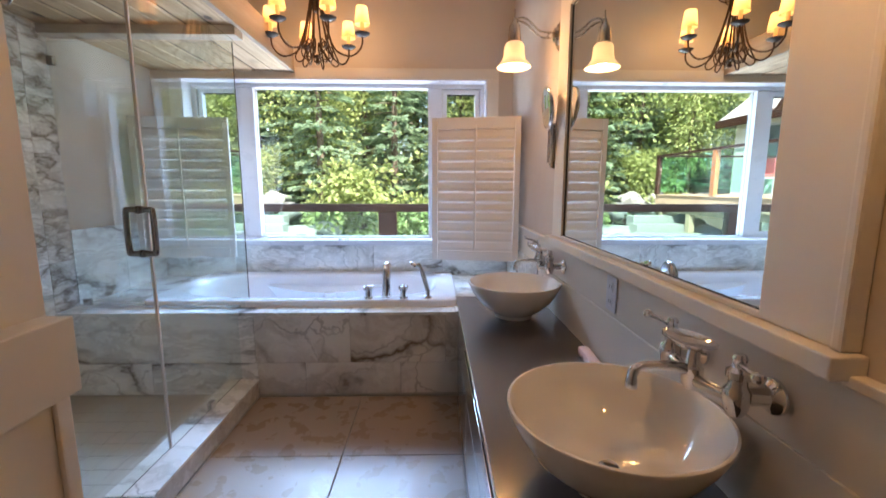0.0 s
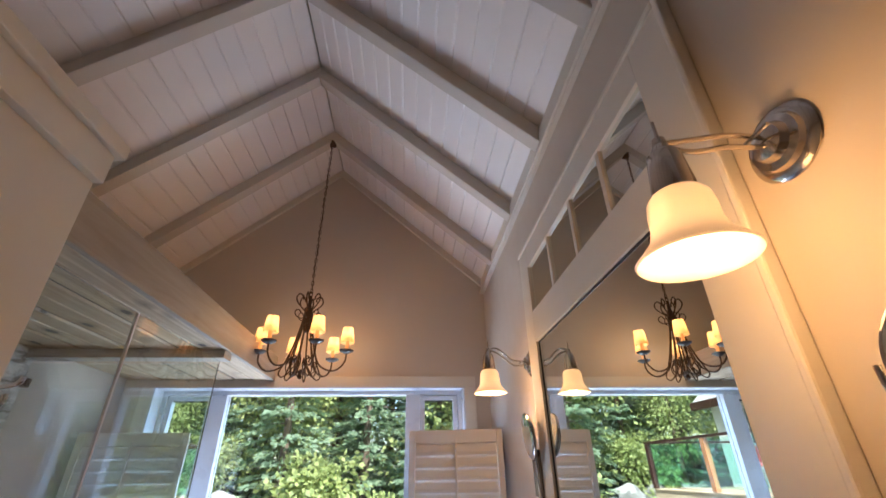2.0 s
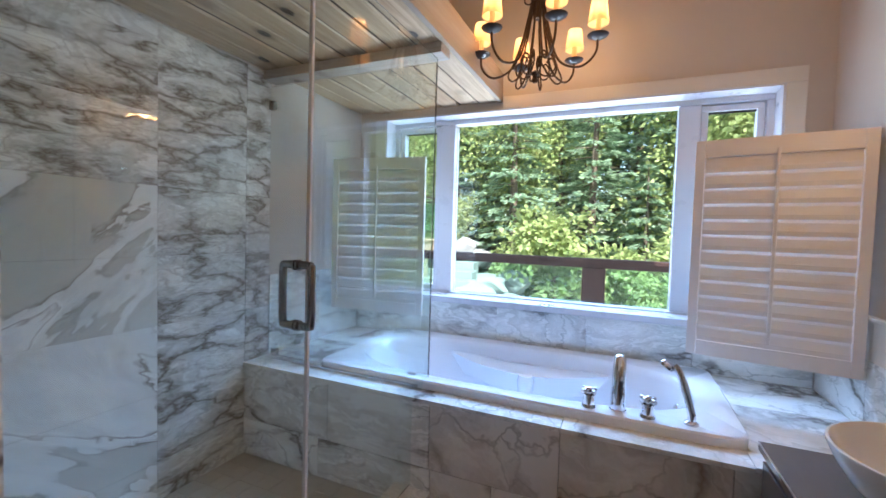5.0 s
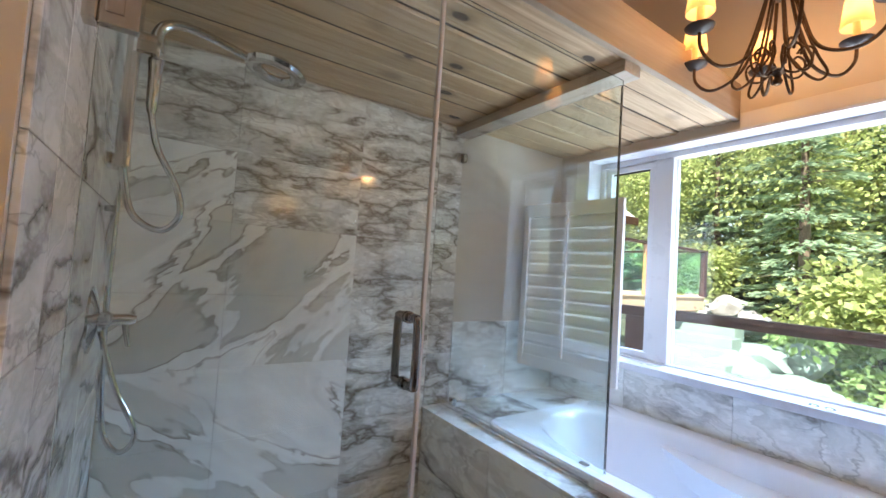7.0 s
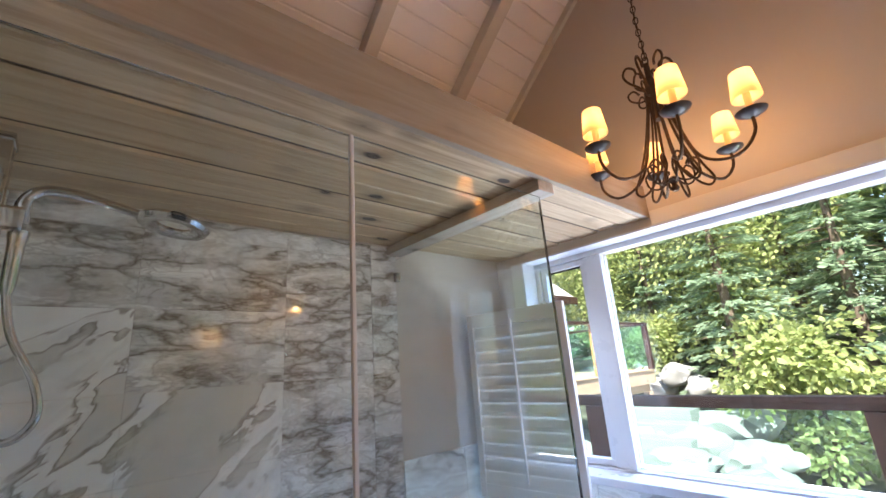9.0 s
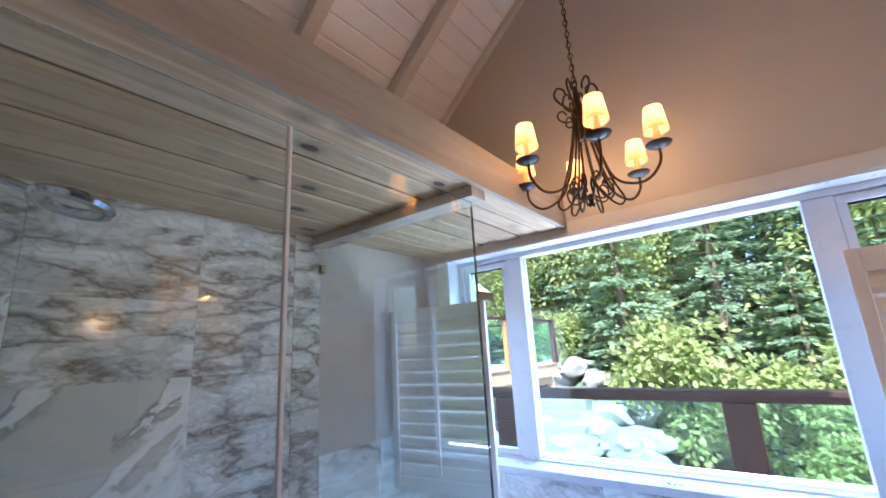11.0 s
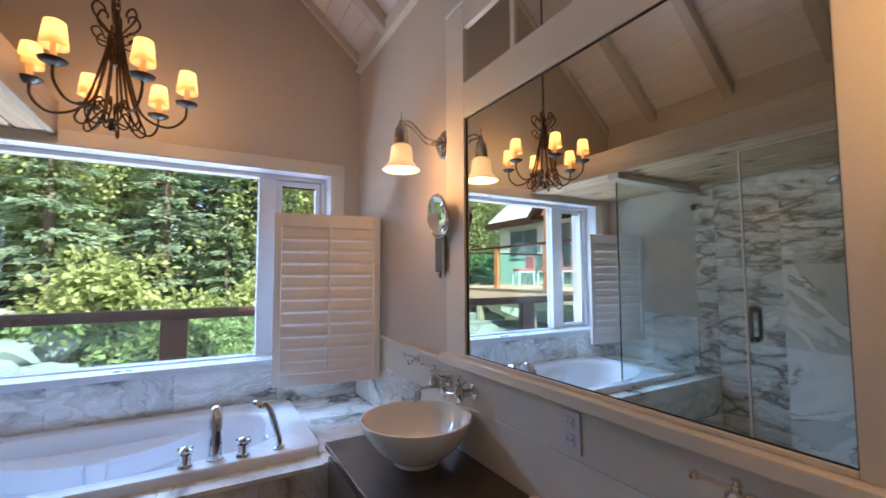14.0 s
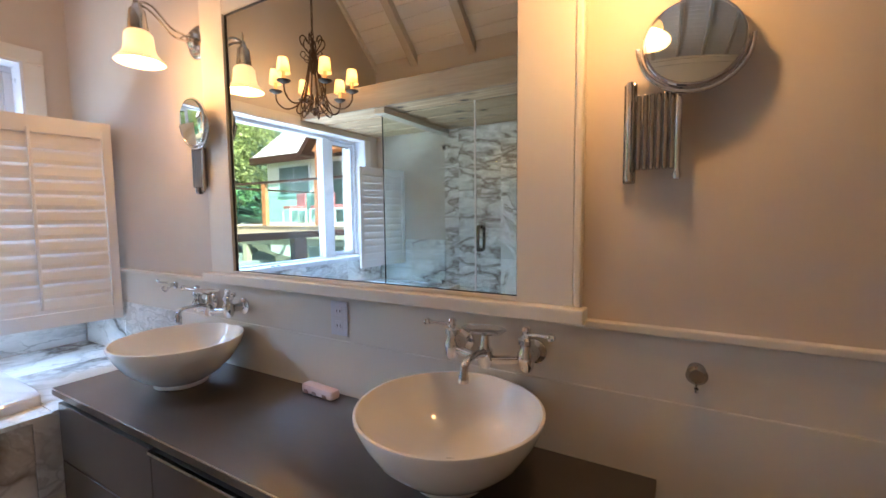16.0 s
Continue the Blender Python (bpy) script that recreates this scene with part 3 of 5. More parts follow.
def tub_handle(x):
    h = thing("tub_valve_handle", (x, 4.035, RIM), "small chrome cross handle on the tub rim", "tap handle", "deck valves of the tub")
    part("base", lathe([(0, 0), (0.031, 0), (0.030, 0.007), (0.024, 0.013), (0.023, 0.048), (0.027, 0.052), (0.027, 0.058), (0.0, 0.058)], 24), CHROME, h)
    b = lathe([(0, 0.056), (0.018, 0.057), (0.024, 0.068), (0.022, 0.082), (0.008, 0.09), (0, 0.091)], 20)
    for k in range(4):
        a = radians(45 + 90 * k)
        tube([(0, 0, 0.071), (0.038 * math.cos(a), 0.038 * math.sin(a), 0.073)], [0.011, 0.0095], 10, bm=b)
    part("cross_grip", b, CHROME, h)


tub_handle(0.115)
tub_handle(0.352)
sp = thing("tub_spout", (0.235, 4.05, RIM), "tall arched chrome tub spout", "tub spout")
part("spout", tube([(0, 0, 0.0), (0, 0, 0.10), (0, 0.01, 0.165), (0, 0.05, 0.205), (0, 0.10, 0.20), (0, 0.13, 0.165)], [0.031, 0.029, 0.028, 0.027, 0.026, 0.024], 18, smooth_steps=5), CHROME, sp)
part("base_ring", lathe([(0, 0), (0.036, 0), (0.036, 0.006), (0.03, 0.011), (0.0, 0.011)], 24), CHROME, sp)
hs = thing("hand_shower", (0.515, 4.04, RIM), "chrome hand shower leaning in its rim holder", "hand shower")
part("holder", lathe([(0, 0), (0.028, 0), (0.027, 0.008), (0.016, 0.016), (0.015, 0.04), (0, 0.04)], 20), CHROME, hs)
part("handle", tube([(0, 0, 0.035), (-0.02, 0.01, 0.11), (-0.045, 0.02, 0.19), (-0.07, 0.03, 0.225)], [0.016, 0.017, 0.015, 0.016], 14, smooth_steps=4), CHROME, hs)
b = lathe([(0, 0.012), (0.022, 0.012), (0.032, 0.002), (0.033, -0.008), (0.028, -0.012), (0, -0.012)], 24)
part("spray_head", moved(b, pose(-0.095, 0.035, 0.222, 0, 35, 0)), CHROME, hs)

# ---------------------------------------------------------------- shower glass
gl = thing("shower_enclosure", (GX, GY, 0), "frameless clear glass shower screen with hinged door", "shower screen")


def pane(name, x0, x1, y0, y1, z0, z1, label=""):
    p = part(name, box(x0, x1, y0, y1, z0, z1, 0.0015), PANE, gl, label)
    p.visible_shadow = False
    return p


SEAL = painted("grey_vinyl_seal", (0.70, 0.66, 0.62), 0.22, 0.0)
DOOR_Y = 3.115 - GY
pane("side_pane", XL - GX + 0.004, -0.006, -0.005, 0.005, DECK_Z + 0.006, 2.215, "fixed glass pane standing on the tub deck")
pane("fixed_pane", -0.005, 0.005, DOOR_Y + 0.004, 0.004, CURB_Z + 0.006, 2.235, "fixed glass pane on the curb")
door = pane("door", -0.005, 0.005, 2.335 - GY, DOOR_Y - 0.004, CURB_Z + 0.012, 2.235, "hinged glass door")
part("edge_seal", box(-0.009, 0.009, DOOR_Y - 0.006, DOOR_Y + 0.006, CURB_Z + 0.012, 2.235, 0.003), SEAL, door, "clear vinyl door seal")
hy, z0, z1 = 3.067 - GY, 1.06, 1.245
for side in (-1, 1):
    hx = 0.058 * side
    pts = [(0.006 * side, hy, z0), (hx - 0.012 * side, hy, z0), (hx, hy, z0 + 0.016), (hx, hy, z1 - 0.016), (hx - 0.012 * side, hy, z1), (0.006 * side, hy, z1)]
    b = tube(pts, 0.0125, 12, smooth_steps=5)
    for zz in (z0, z1):
        join(b, moved(lathe([(0, 0), (0.017, 0), (0.017, 0.008), (0.0, 0.008)], 18, "x"), pose(0.005 * side if side > 0 else -0.013, hy, zz)))
    part("handle", b, GUNMETAL, door, "dark polished chrome pull")
for zz in (1.86, 0.42):
    b = box(-0.014, 0.014, 2.335 - GY, 2.40 - GY, zz - 0.045, zz + 0.045, 0.003)
    box(-0.02, 0.02, 2.303 - GY, 2.334 - GY, zz - 0.045, zz + 0.045, 0.003, bm=b)
    box(-0.018, 0.018, 2.345 - GY, 2.375 - GY, zz - 0.022, zz + 0.022, 0.003, bm=b)
    part("hinge", b, NICKEL, door)
for x, z in ((XL - GX + 0.022, 2.10),):
    part("clip", box(x - 0.022, x + 0.026, -0.016, 0.016, z - 0.026, z + 0.026, 0.003), GUNMETAL, gl)
for x in (XL - GX + 0.07, -0.10):
    part("clip", box(x - 0.022, x + 0.022, -0.016, 0.016, DECK_Z + 0.002, DECK_Z + 0.048, 0.004), CHROME, gl)
for y in (-0.55, -0.12):
    part("clip", box(-0.016, 0.016, y - 0.022, y + 0.022, CURB_Z + 0.002, CURB_Z + 0.046, 0.004), CHROME, gl)
part("deck_channel", box(-0.86, -0.03, -0.075, -0.045, DECK_Z + 0.001, DECK_Z + 0.018, 0.003), CHROME, gl, "low chrome water guard")
b = box(XL + 0.002, GX + 0.05, GY - 0.06, GY + 0.05, SOF_Z - 0.060, SOF_Z - 0.0065, 0.004)
solid("shower_header_batten", b, planks("grey_weathered_pine", (0.55, 0.50, 0.42), (0.36, 0.31, 0.25), (0.12, 0.09, 0.07), "x"), "weathered pine batten under the shower ceiling", "batten")

# shower fittings on the near wall
sy = BY + 0.012
rail = thing("shower_column", (-1.25, sy, 1.65), "chrome slide bar with overhead shower and hose", "shower")
b = box(-0.042, -0.016, 0.022, 0.058, 0, 0.60, 0.005)
box(0.016, 0.042, 0.022, 0.058, 0, 0.60, 0.005, bm=b)
box(-0.044, 0.044, 0.0, 0.062, -0.022, 0.02, 0.006, bm=b)
box(-0.044, 0.044, 0.0, 0.062, 0.585, 0.61, 0.006, bm=b)
part("slide_bar", b, CHROME, rail)
part("groove", box(-0.0155, 0.0155, 0.022, 0.036, 0.021, 0.584, 0.002), GUNMETAL, rail, "dark groove of the slide bar")
part("slider", box(-0.045, 0.045, 0.04, 0.11, 0.33, 0.40, 0.01), CHROME, rail)
part("arm", tube([(0, 0.10, 0.36), (0, 0.10, 0.43), (0, 0.135, 0.468), (0, 0.20, 0.472), (0, 0.29, 0.455), (0, 0.37, 0.435)], [0.019, 0.017, 0.0155, 0.015, 0.014, 0.014], 14, smooth_steps=6), CHROME, rail)
b = lathe([(0.052, 0.008), (0.07, 0.016), (0.095, 0.014), (0.108, 0.0), (0.100, -0.013), (0.078, -0.017), (0.058, -0.011), (0.05, 0.0), (0.052, 0.008)], 40)
part("shower_head", moved(b, pose(0, 0.455, 0.418, -10, 0, 0)), CHROME, rail, "open ring-shaped chrome shower head")
part("hand_grip", tube([(0, 0.10, 0.34), (0, 0.10, 0.30), (0, 0.10, 0.19), (0, 0.10, 0.165)], [0.024, 0.019, 0.017, 0.012], 14), CHROME, rail)
part("hose", tube([(0, 0.10, 0.17), (0.01, 0.125, 0.06), (0.03, 0.185, -0.06), (0.03, 0.20, -0.15), (0.01, 0.15, -0.20), (-0.01, 0.075, -0.15), (0, 0.045, -0.02)], 0.0105, 10, smooth_steps=8), CHROME, rail)
val = thing("shower_valve", (-1.28, sy, 1.165), "round chrome shower valve with lever and hose", "shower valve")
part("plate", lathe([(0, 0), (0.102, 0), (0.101, 0.006), (0.075, 0.013), (0.035, 0.022), (0, 0.022)], 40, "y"), CHROME, val)
part("lever", join(lathe([(0, 0.02), (0.024, 0.02), (0.024, 0.05), (0.018, 0.055), (0.018, 0.10), (0.012, 0.115), (0, 0.118)], 20, "y"), tube([(0, 0.085, 0), (0.0, 0.10, -0.085)], [0.010, 0.008], 10)), CHROME, val)
part("hose", tube([(0.02, 0.03, -0.03), (0.03, 0.08, -0.2), (0.05, 0.14, -0.34), (0.02, 0.10, -0.40), (-0.02, 0.05, -0.30), (-0.015, 0.035, 0.1), (0, 0.04, 0.48)], 0.0085, 10, smooth_steps=8), CHROME, val)
part("holder_bar", tube([(-0.06, 0.03, 0.14), (-0.06, 0.03, 0.36)], 0.012, 12), CHROME, val)
part("bracket", box(-0.075, -0.045, 0, 0.04, 0.335, 0.355, 0.004), CHROME, val)

# ---------------------------------------------------------------- vanity
van = thing("vanity", (VX, VY0, 0), "espresso lacquered vanity cabinet below the counter", "vanity")
vw, vl = XR - VX - 0.002, VY1 - VY0
part("body", box(0.02, vw, 0.012, vl - 0.004, 0.06, VZ - 0.034, 0.003), COUNTER, van)
part("plinth", box(0.07, vw, 0.03, vl - 0.03, 0.0, 0.058), COUNTER, van)
for y0, y1 in ((1.722, 2.42), (2.42, 3.118), (3.118, 3.836)):
    y0, y1 = y0 - VY0 + 0.002, y1 - VY0 - 0.002
    d = part("drawer", box(0.0, 0.018, y0, y1, 0.36, VZ - 0.062, 0.002), COUNTER, van)
    if y1 < 1.5:
        b = box(-0.012, 0.0, y0 + 0.004, y1 - 0.004, VZ - 0.0615, VZ - 0.0585, 0.001)
        box(-0.012, -0.009, y0 + 0.004, y1 - 0.004, VZ - 0.069, VZ - 0.0618, 0.001, bm=b)
        part("edge_pull", b, CHROME, d, "slim bright metal edge pull")
    part("door", box(0.0, 0.018, y0, y1, 0.07, 0.354, 0.002), COUNTER, van)
top = thing("countertop", (VX - 0.012, VY0, VZ), "dark espresso vanity top with a bright polished edge", "countertop")
part("slab", box(0, XR - 0.018 - VX + 0.012, -0.005, VY1 - VY0 - 0.002, -0.03, 0, 0.003), COUNTER, top)
part("edge_strip", box(-0.002, 0.0015, -0.004, VY1 - VY0 - 0.003, -0.004, 0.0008, 0.0008), CHROME, top, "thin bright polished edge")


def vessel(y):
    v = thing("vessel_sink", (0.965 if y < 3 else 0.98, y, VZ), "round white porcelain vessel sink on the counter", "sink", "vessel sinks")
    prof = [(r * 1.04, h) for r, h in [(0.0, 0.0), (0.088, 0.0), (0.094, 0.004), (0.095, 0.02), (0.105, 0.026), (0.145, 0.052), (0.185, 0.092), (0.214, 0.14), (0.232, 0.182), (0.231, 0.189), (0.225, 0.19), (0.220, 0.184), (0.203, 0.142), (0.174, 0.098), (0.135, 0.062), (0.09, 0.043), (0.03, 0.036), (0.0, 0.035)]]
    part("bowl", lathe(prof, 56), PORCELAIN, v)
    part("drain", moved(lathe([(0, 0.004), (0.02, 0.004), (0.024, 0.0), (0, -0.002)], 20), pose(0, 0, 0.036)), CHROME, v)


vessel(2.17)
vessel(3.44)


def faucet(y):
    f = thing("wall_faucet", (XR - 0.0205, y, 0.945), "chrome wall faucet with lever handles and soap dish", "faucet", "wall faucets")
    for s in (-1, 1):
        yy = 0.105 * s
        part("flange", moved(lathe([(0, 0), (0.034, 0), (0.033, 0.006), (0.02, 0.014), (0.017, 0.02), (0.017, 0.055), (0, 0.055)], 22, "x"), pose(0, yy, 0, 0, 0, 180)), CHROME, f)
        b = lathe([(0, -0.035), (0.014, -0.033), (0.02, -0.022), (0.023, 0.0), (0.022, 0.014), (0.016, 0.022), (0.015, 0.034), (0.021, 0.038), (0.021, 0.05), (0.012, 0.056), (0.01, 0.066), (0.013, 0.072), (0.009, 0.08), (0, 0.081)], 20)
        valve = part("valve", moved(b, pose(-0.07, yy, 0)), CHROME, f)
        lev = tube([(-0.07, yy, 0.060), (-0.078, yy + 0.02 * s, 0.065), (-0.086, yy + 0.048 * s, 0.067), (-0.09, yy + 0.064 * s, 0.068)], [0.007, 0.005, 0.0048, 0.0048, 0.0055, 0.007], 10, smooth_steps=4)
        join(lev, moved(lathe([(0, -0.011), (0.009, -0.007), (0.012, 0), (0.009, 0.007), (0, 0.011)], 14), pose(-0.091, yy + 0.068 * s, 0.068)))
        part("lever", lev, CHROME, valve)
    part("bridge", tube([(-0.07, -0.105, -0.004), (-0.078, -0.05, -0.012), (-0.085, 0, -0.014), (-0.078, 0.05, -0.012), (-0.07, 0.105, -0.004)], 0.0125, 12, smooth_steps=4), CHROME, f)
    b = lathe([(0, -0.04), (0.014, -0.036), (0.021, -0.02), (0.021, 0.01), (0.013, 0.02), (0.011, 0.05), (0.015, 0.054), (0, 0.056)], 20)
    part("spout_hub", moved(b, pose(-0.085, 0, 0)), CHROME, f)
    part("spout", tube([(-0.085, 0, 0.0), (-0.125, 0, 0.012), (-0.17, 0, 0.014), (-0.196, 0, 0.010), (-0.209, 0, -0.004), (-0.211, 0, -0.034)], [0.0125, 0.010, 0.009, 0.009, 0.0105, 0.0125], 12, smooth_steps=4), CHROME, f)
    dish = []
    for a, c, z in ((0.02, 0.012, 0.056), (0.05, 0.032, 0.060), (0.062, 0.042, 0.070), (0.060, 0.040, 0.071), (0.045, 0.028, 0.064), (0.02, 0.012, 0.062)):
        dish.append([(-0.095 + c * math.cos(2 * math.pi * i / 28), a * math.sin(2 * math.pi * i / 28), z) for i in range(28)])
    part("soap_dish", ring_loft(dish), CHROME, f, "oval chrome soap dish")
    f.scale = (1.06, 1.08, 1.06)


faucet(2.138)
faucet(3.455)

soap = thing("soap_bar", (1.165, 2.84, VZ), "small pink and white soap bar with notches", "soap", rz=-4)
b = box(-0.022, 0.022, -0.085, 0.085, 0, 0.036, 0.012)
part("bar", b, painted("pale_pink_soap", (0.78, 0.60, 0.57), 0.4, 0.02), soap)
for yy in (-0.045, 0.012, 0.058):
    part("notch", box(-0.0235, -0.016, yy - 0.012, yy + 0.012, 0.002, 0.018, 0.003), painted("brown_soap_shade", (0.36, 0.22, 0.2), 0.6), soap)
solid("outlet_cover", box(XR - 0.021, XR - 0.0165, 2.735, 2.818, 0.888, 1.018, 0.002), VINYL, "white outlet cover plate on the wainscot", "outlet")
OUT = bpy.data.objects["outlet_cover"]
for zz in (0.925, 0.981):
    part("socket", box(XR - 0.0235, XR - 0.0205, 2.76, 2.793, zz - 0.018, zz + 0.018, 0.003), VINYL, OUT)
    part("slot", box(XR - 0.0238, XR - 0.0232, 2.767, 2.770, zz - 0.006, zz + 0.006), BLACK, OUT)
    part("slot", box(XR - 0.0238, XR - 0.0232, 2.783, 2.786, zz - 0.006, zz + 0.006), BLACK, OUT)

# ---------------------------------------------------------------- mirror wall
b = box(XR - 0.014, XR - 0.001, Y0, Y1 - 0.03, 0.0, 1.03, 0.001)
box(XR - 0.03, XR - 0.0005, Y0, 1.895, 1.031, 1.052, 0.004, bm=b)
box(XR - 0.03, XR - 0.0005, 3.575, Y1 - 0.03, 1.031, 1.052, 0.004, bm=b)
box(XR - 0.020, XR - 0.0145, Y0, VY1 + 0.0, 0.0, 0.868, 0.003, bm=b)
solid("wainscot_east", b, TRIM, "cream painted wainscot boards behind the vanity", "wainscot", kind="structure")

MY0, MY1, MZ0, MZ1 = 2.077, 3.39, 1.097, 2.195
FY0, FY1, FZ1 = 1.918, 3.548, 2.757
TZ0, TZ1 = 2.363, 2.632
mf = thing("framed_mirror", (XR - 0.001, 2.733, MZ0), "large vanity mirror in a cream frame with transom panes", "mirror")
oy, oz = -2.733, -MZ0
T = -0.028


def fr(name, y0, y1, z0, z1, x=T, bev=0.003):
    part(name, box(x, 0, y0 + oy, y1 + oy, z0 + oz, z1 + oz, bev), TRIM, mf)


fr("stile", FY0, MY0 - 0.001, 1.084, FZ1)
fr("stile", MY1 + 0.001, FY1, 1.084, FZ1)
fr("rail", MY0, MY1, MZ1, TZ0)
fr("rail", MY0, MY1, TZ1, FZ1)
fr("rail", MY0, MY1, 1.084, MZ0)
fr("bead", FY0 - 0.022, FY0 - 0.001, 1.084, FZ1 + 0.02, -0.036, 0.006)
fr("bead", FY1 + 0.001, FY1 + 0.014, 1.084, FZ1 + 0.02, -0.024, 0.004)
fr("bead", FY0, FY1, FZ1 + 0.001, FZ1 + 0.02, -0.036, 0.006)
part("sill", box(-0.062, 0, FY0 - 0.035 + oy, FY1 + 0.03 + oy, 1.042 + oz, 1.083 + oz, 0.004), TRIM, mf)
part("glass", box(-0.014, -0.002, MY0 + oy, MY1 + oy, MZ0 + oz, MZ1 + oz), MIRROR, mf)
b = bmesh.new()
for q in ((MY0, MY1, MZ1 - 0.007, MZ1), (MY0, MY1, MZ0, MZ0 + 0.003), (MY0, MY0 + 0.003, MZ0 + 0.003, MZ1 - 0.007), (MY1 - 0.009, MY1, MZ0 + 0.003, MZ1 - 0.007)):
    box(-0.017, -0.0145, q[0] + oy, q[1] + oy, q[2] + oz, q[3] + oz, bm=b)
part("shadow_gap", b, BLACK, mf, "dark gasket round the glass")
ys = [MY0, 2.40, 2.712, 3.035, MY1]
for i in range(4):
    part("transom_pane", box(-0.014, -0.002, ys[i] + oy + (0.014 if i else 0), ys[i + 1] + oy - (0.014 if i < 3 else 0), TZ0 + oz, TZ1 + oz), MIRROR, mf)
    if i:
        fr("muntin", ys[i] - 0.013, ys[i] + 0.013, TZ0 + 0.001, TZ1 - 0.001, -0.024)

SHADE = lampshade("lit_opal_glass", (1.0, 0.50, 0.20), 0.14, (0.92, 0.86, 0.79), 0.04)
BULB = glowing("lit_bulb", (1.0, 0.75, 0.45), 6, (1, 1, 1))


def sconce(y, rise, z=2.13, q=0.0):
    """rise: how far the arm's end stands over the wall plate."""
    s = thing("wall_sconce", (XR - 0.001, y, z), "nickel swing-arm wall sconce with a lit opal bell shade", "wall lamp", "sconces beside the mirror")
    part("backplate", moved(lathe([(0, 0), (0.074, 0), (0.076, 0.006), (0.07, 0.012), (0.058, 0.014), (0.054, 0.024), (0.04, 0.028), (0.034, 0.042), (0.018, 0.05), (0, 0.052)], 32, "x"), pose(0, 0, 0, 0, 0, 180)), NICKEL, s)
    c = -0.25
    for off in (0.014, -0.014):
        part("arm", tube([(-0.045, 0, off * 0.8), (-0.085, q * 0.2, off), (-0.125, q * 0.45, 0.15 * rise + off), (-0.185, q * 0.75, 0.9 * rise + off), (-0.225, q, 1.08 * rise + off * 0.6), (c, q, rise)], 0.0055, 10, smooth_steps=5), NICKEL, s)
    kn = part("knuckle", join(lathe([(0, -0.016), (0.011, -0.012), (0.013, 0), (0.011, 0.012), (0, 0.016)], 16), tube([(0.0, 0, 0.0), (0.0, 0.0, 0.055)], 0.003, 8)), NICKEL, s)
    kn.location = (c, q, rise)
    part("switch_key", tube([(-0.07, -0.045, 0.002), (-0.07, 0.02, 0.002)], 0.004, 8), NICKEL, s)
    part("socket_cup", moved(lathe([(0, 0.0), (0.012, -0.002), (0.02, -0.018), (0.029, -0.028), (0.032, -0.06), (0.036, -0.095), (0.034, -0.118), (0, -0.118)], 22), pose(c, q, rise)), NICKEL, s)
    prof = [(0.035, -0.108), (0.041, -0.112), (0.050, -0.124), (0.053, -0.145), (0.054, -0.172), (0.060, -0.195), (0.080, -0.219), (0.091, -0.231), (0.088, -0.234), (0.057, -0.198), (0.050, -0.172), (0.049, -0.145), (0.046, -0.127), (0.035, -0.111)]
    part("shade", moved(lathe(prof, 40), pose(c, q, rise)), SHADE, s, "glowing opal glass bell shade").visible_shadow = False
    part("bulb", moved(lathe([(0, -0.1), (0.014, -0.105), (0.024, -0.14), (0.022, -0.17), (0.01, -0.187), (0, -0.19)], 16), pose(c, q, rise)), BULB, s).visible_shadow = False
    return s


sconce(3.605, 0.07)
sconce(1.79, -0.018)


def shaving_mirror(y, z, fy, fz, turn, tilt, out):
    s = thing("shaving_mirror", (XR - 0.001, y, z), "chrome extending shaving mirror with scissor bracket", "shaving mirror", "shaving mirrors", )
    part("wall_bar", tube([(-0.02, 0.05, 0.11), (-0.02, 0.05, -0.10)], 0.009, 12), CHROME, s)
    part("wall_plate", box(-0.012, 0, 0.035, 0.065, -0.12, 0.125, 0.005), GUNMETAL, s)
    for k in range(6):
        yy = 0.035 - 0.085 * (k + 0.5) / 6
        part("scissor_link", box(-0.05, -0.028, yy - 0.0055, yy + 0.0045, -0.09, 0.085, 0.003), GUNMETAL, s)
    part("swing_bar", tube([(-0.05, -0.056, 0.12), (-0.05, -0.056, -0.10)], 0.007, 12), CHROME, s)
    for yy, zz in ((0.05, -0.105), (-0.056, -0.105), (0.05, 0.115)):
        part("finial", moved(lathe([(0, -0.014), (0.008, -0.01), (0.01, 0), (0.008, 0.01), (0, 0.014)], 12), pose(-0.02 if yy > 0 else -0.05, yy, zz)), CHROME, s)
    m = pose(-out, fy, fz, 0, tilt, turn)
    yoke = [(-0.002, 0.113 * math.cos(radians(a)), 0.113 * math.sin(radians(a))) for a in range(180, 361, 12)]
    part("yoke", moved(tube(yoke, 0.0055, 10), m), CHROME, s)
    b = lathe([(0, 0.010), (0.098, 0.010), (0.103, 0.006), (0.104, -0.004), (0.10, -0.009), (0.0, -0.009)], 48, "x")
    head = part("mirror_head", moved(b, m), CHROME, s)
    part("mirror_glass", moved(lathe([(0, -0.0105), (0.094, -0.0105), (0.096, -0.0098), (0, -0.0095)], 48, "x"), m), MIRROR, head)
    return s


shaving_mirror(1.738, 1.527, -0.08, 0.185, 6, 9, 0.045)
shaving_mirror(3.60, 1.565, -0.045, 0.19, -2, -6, 0.075)


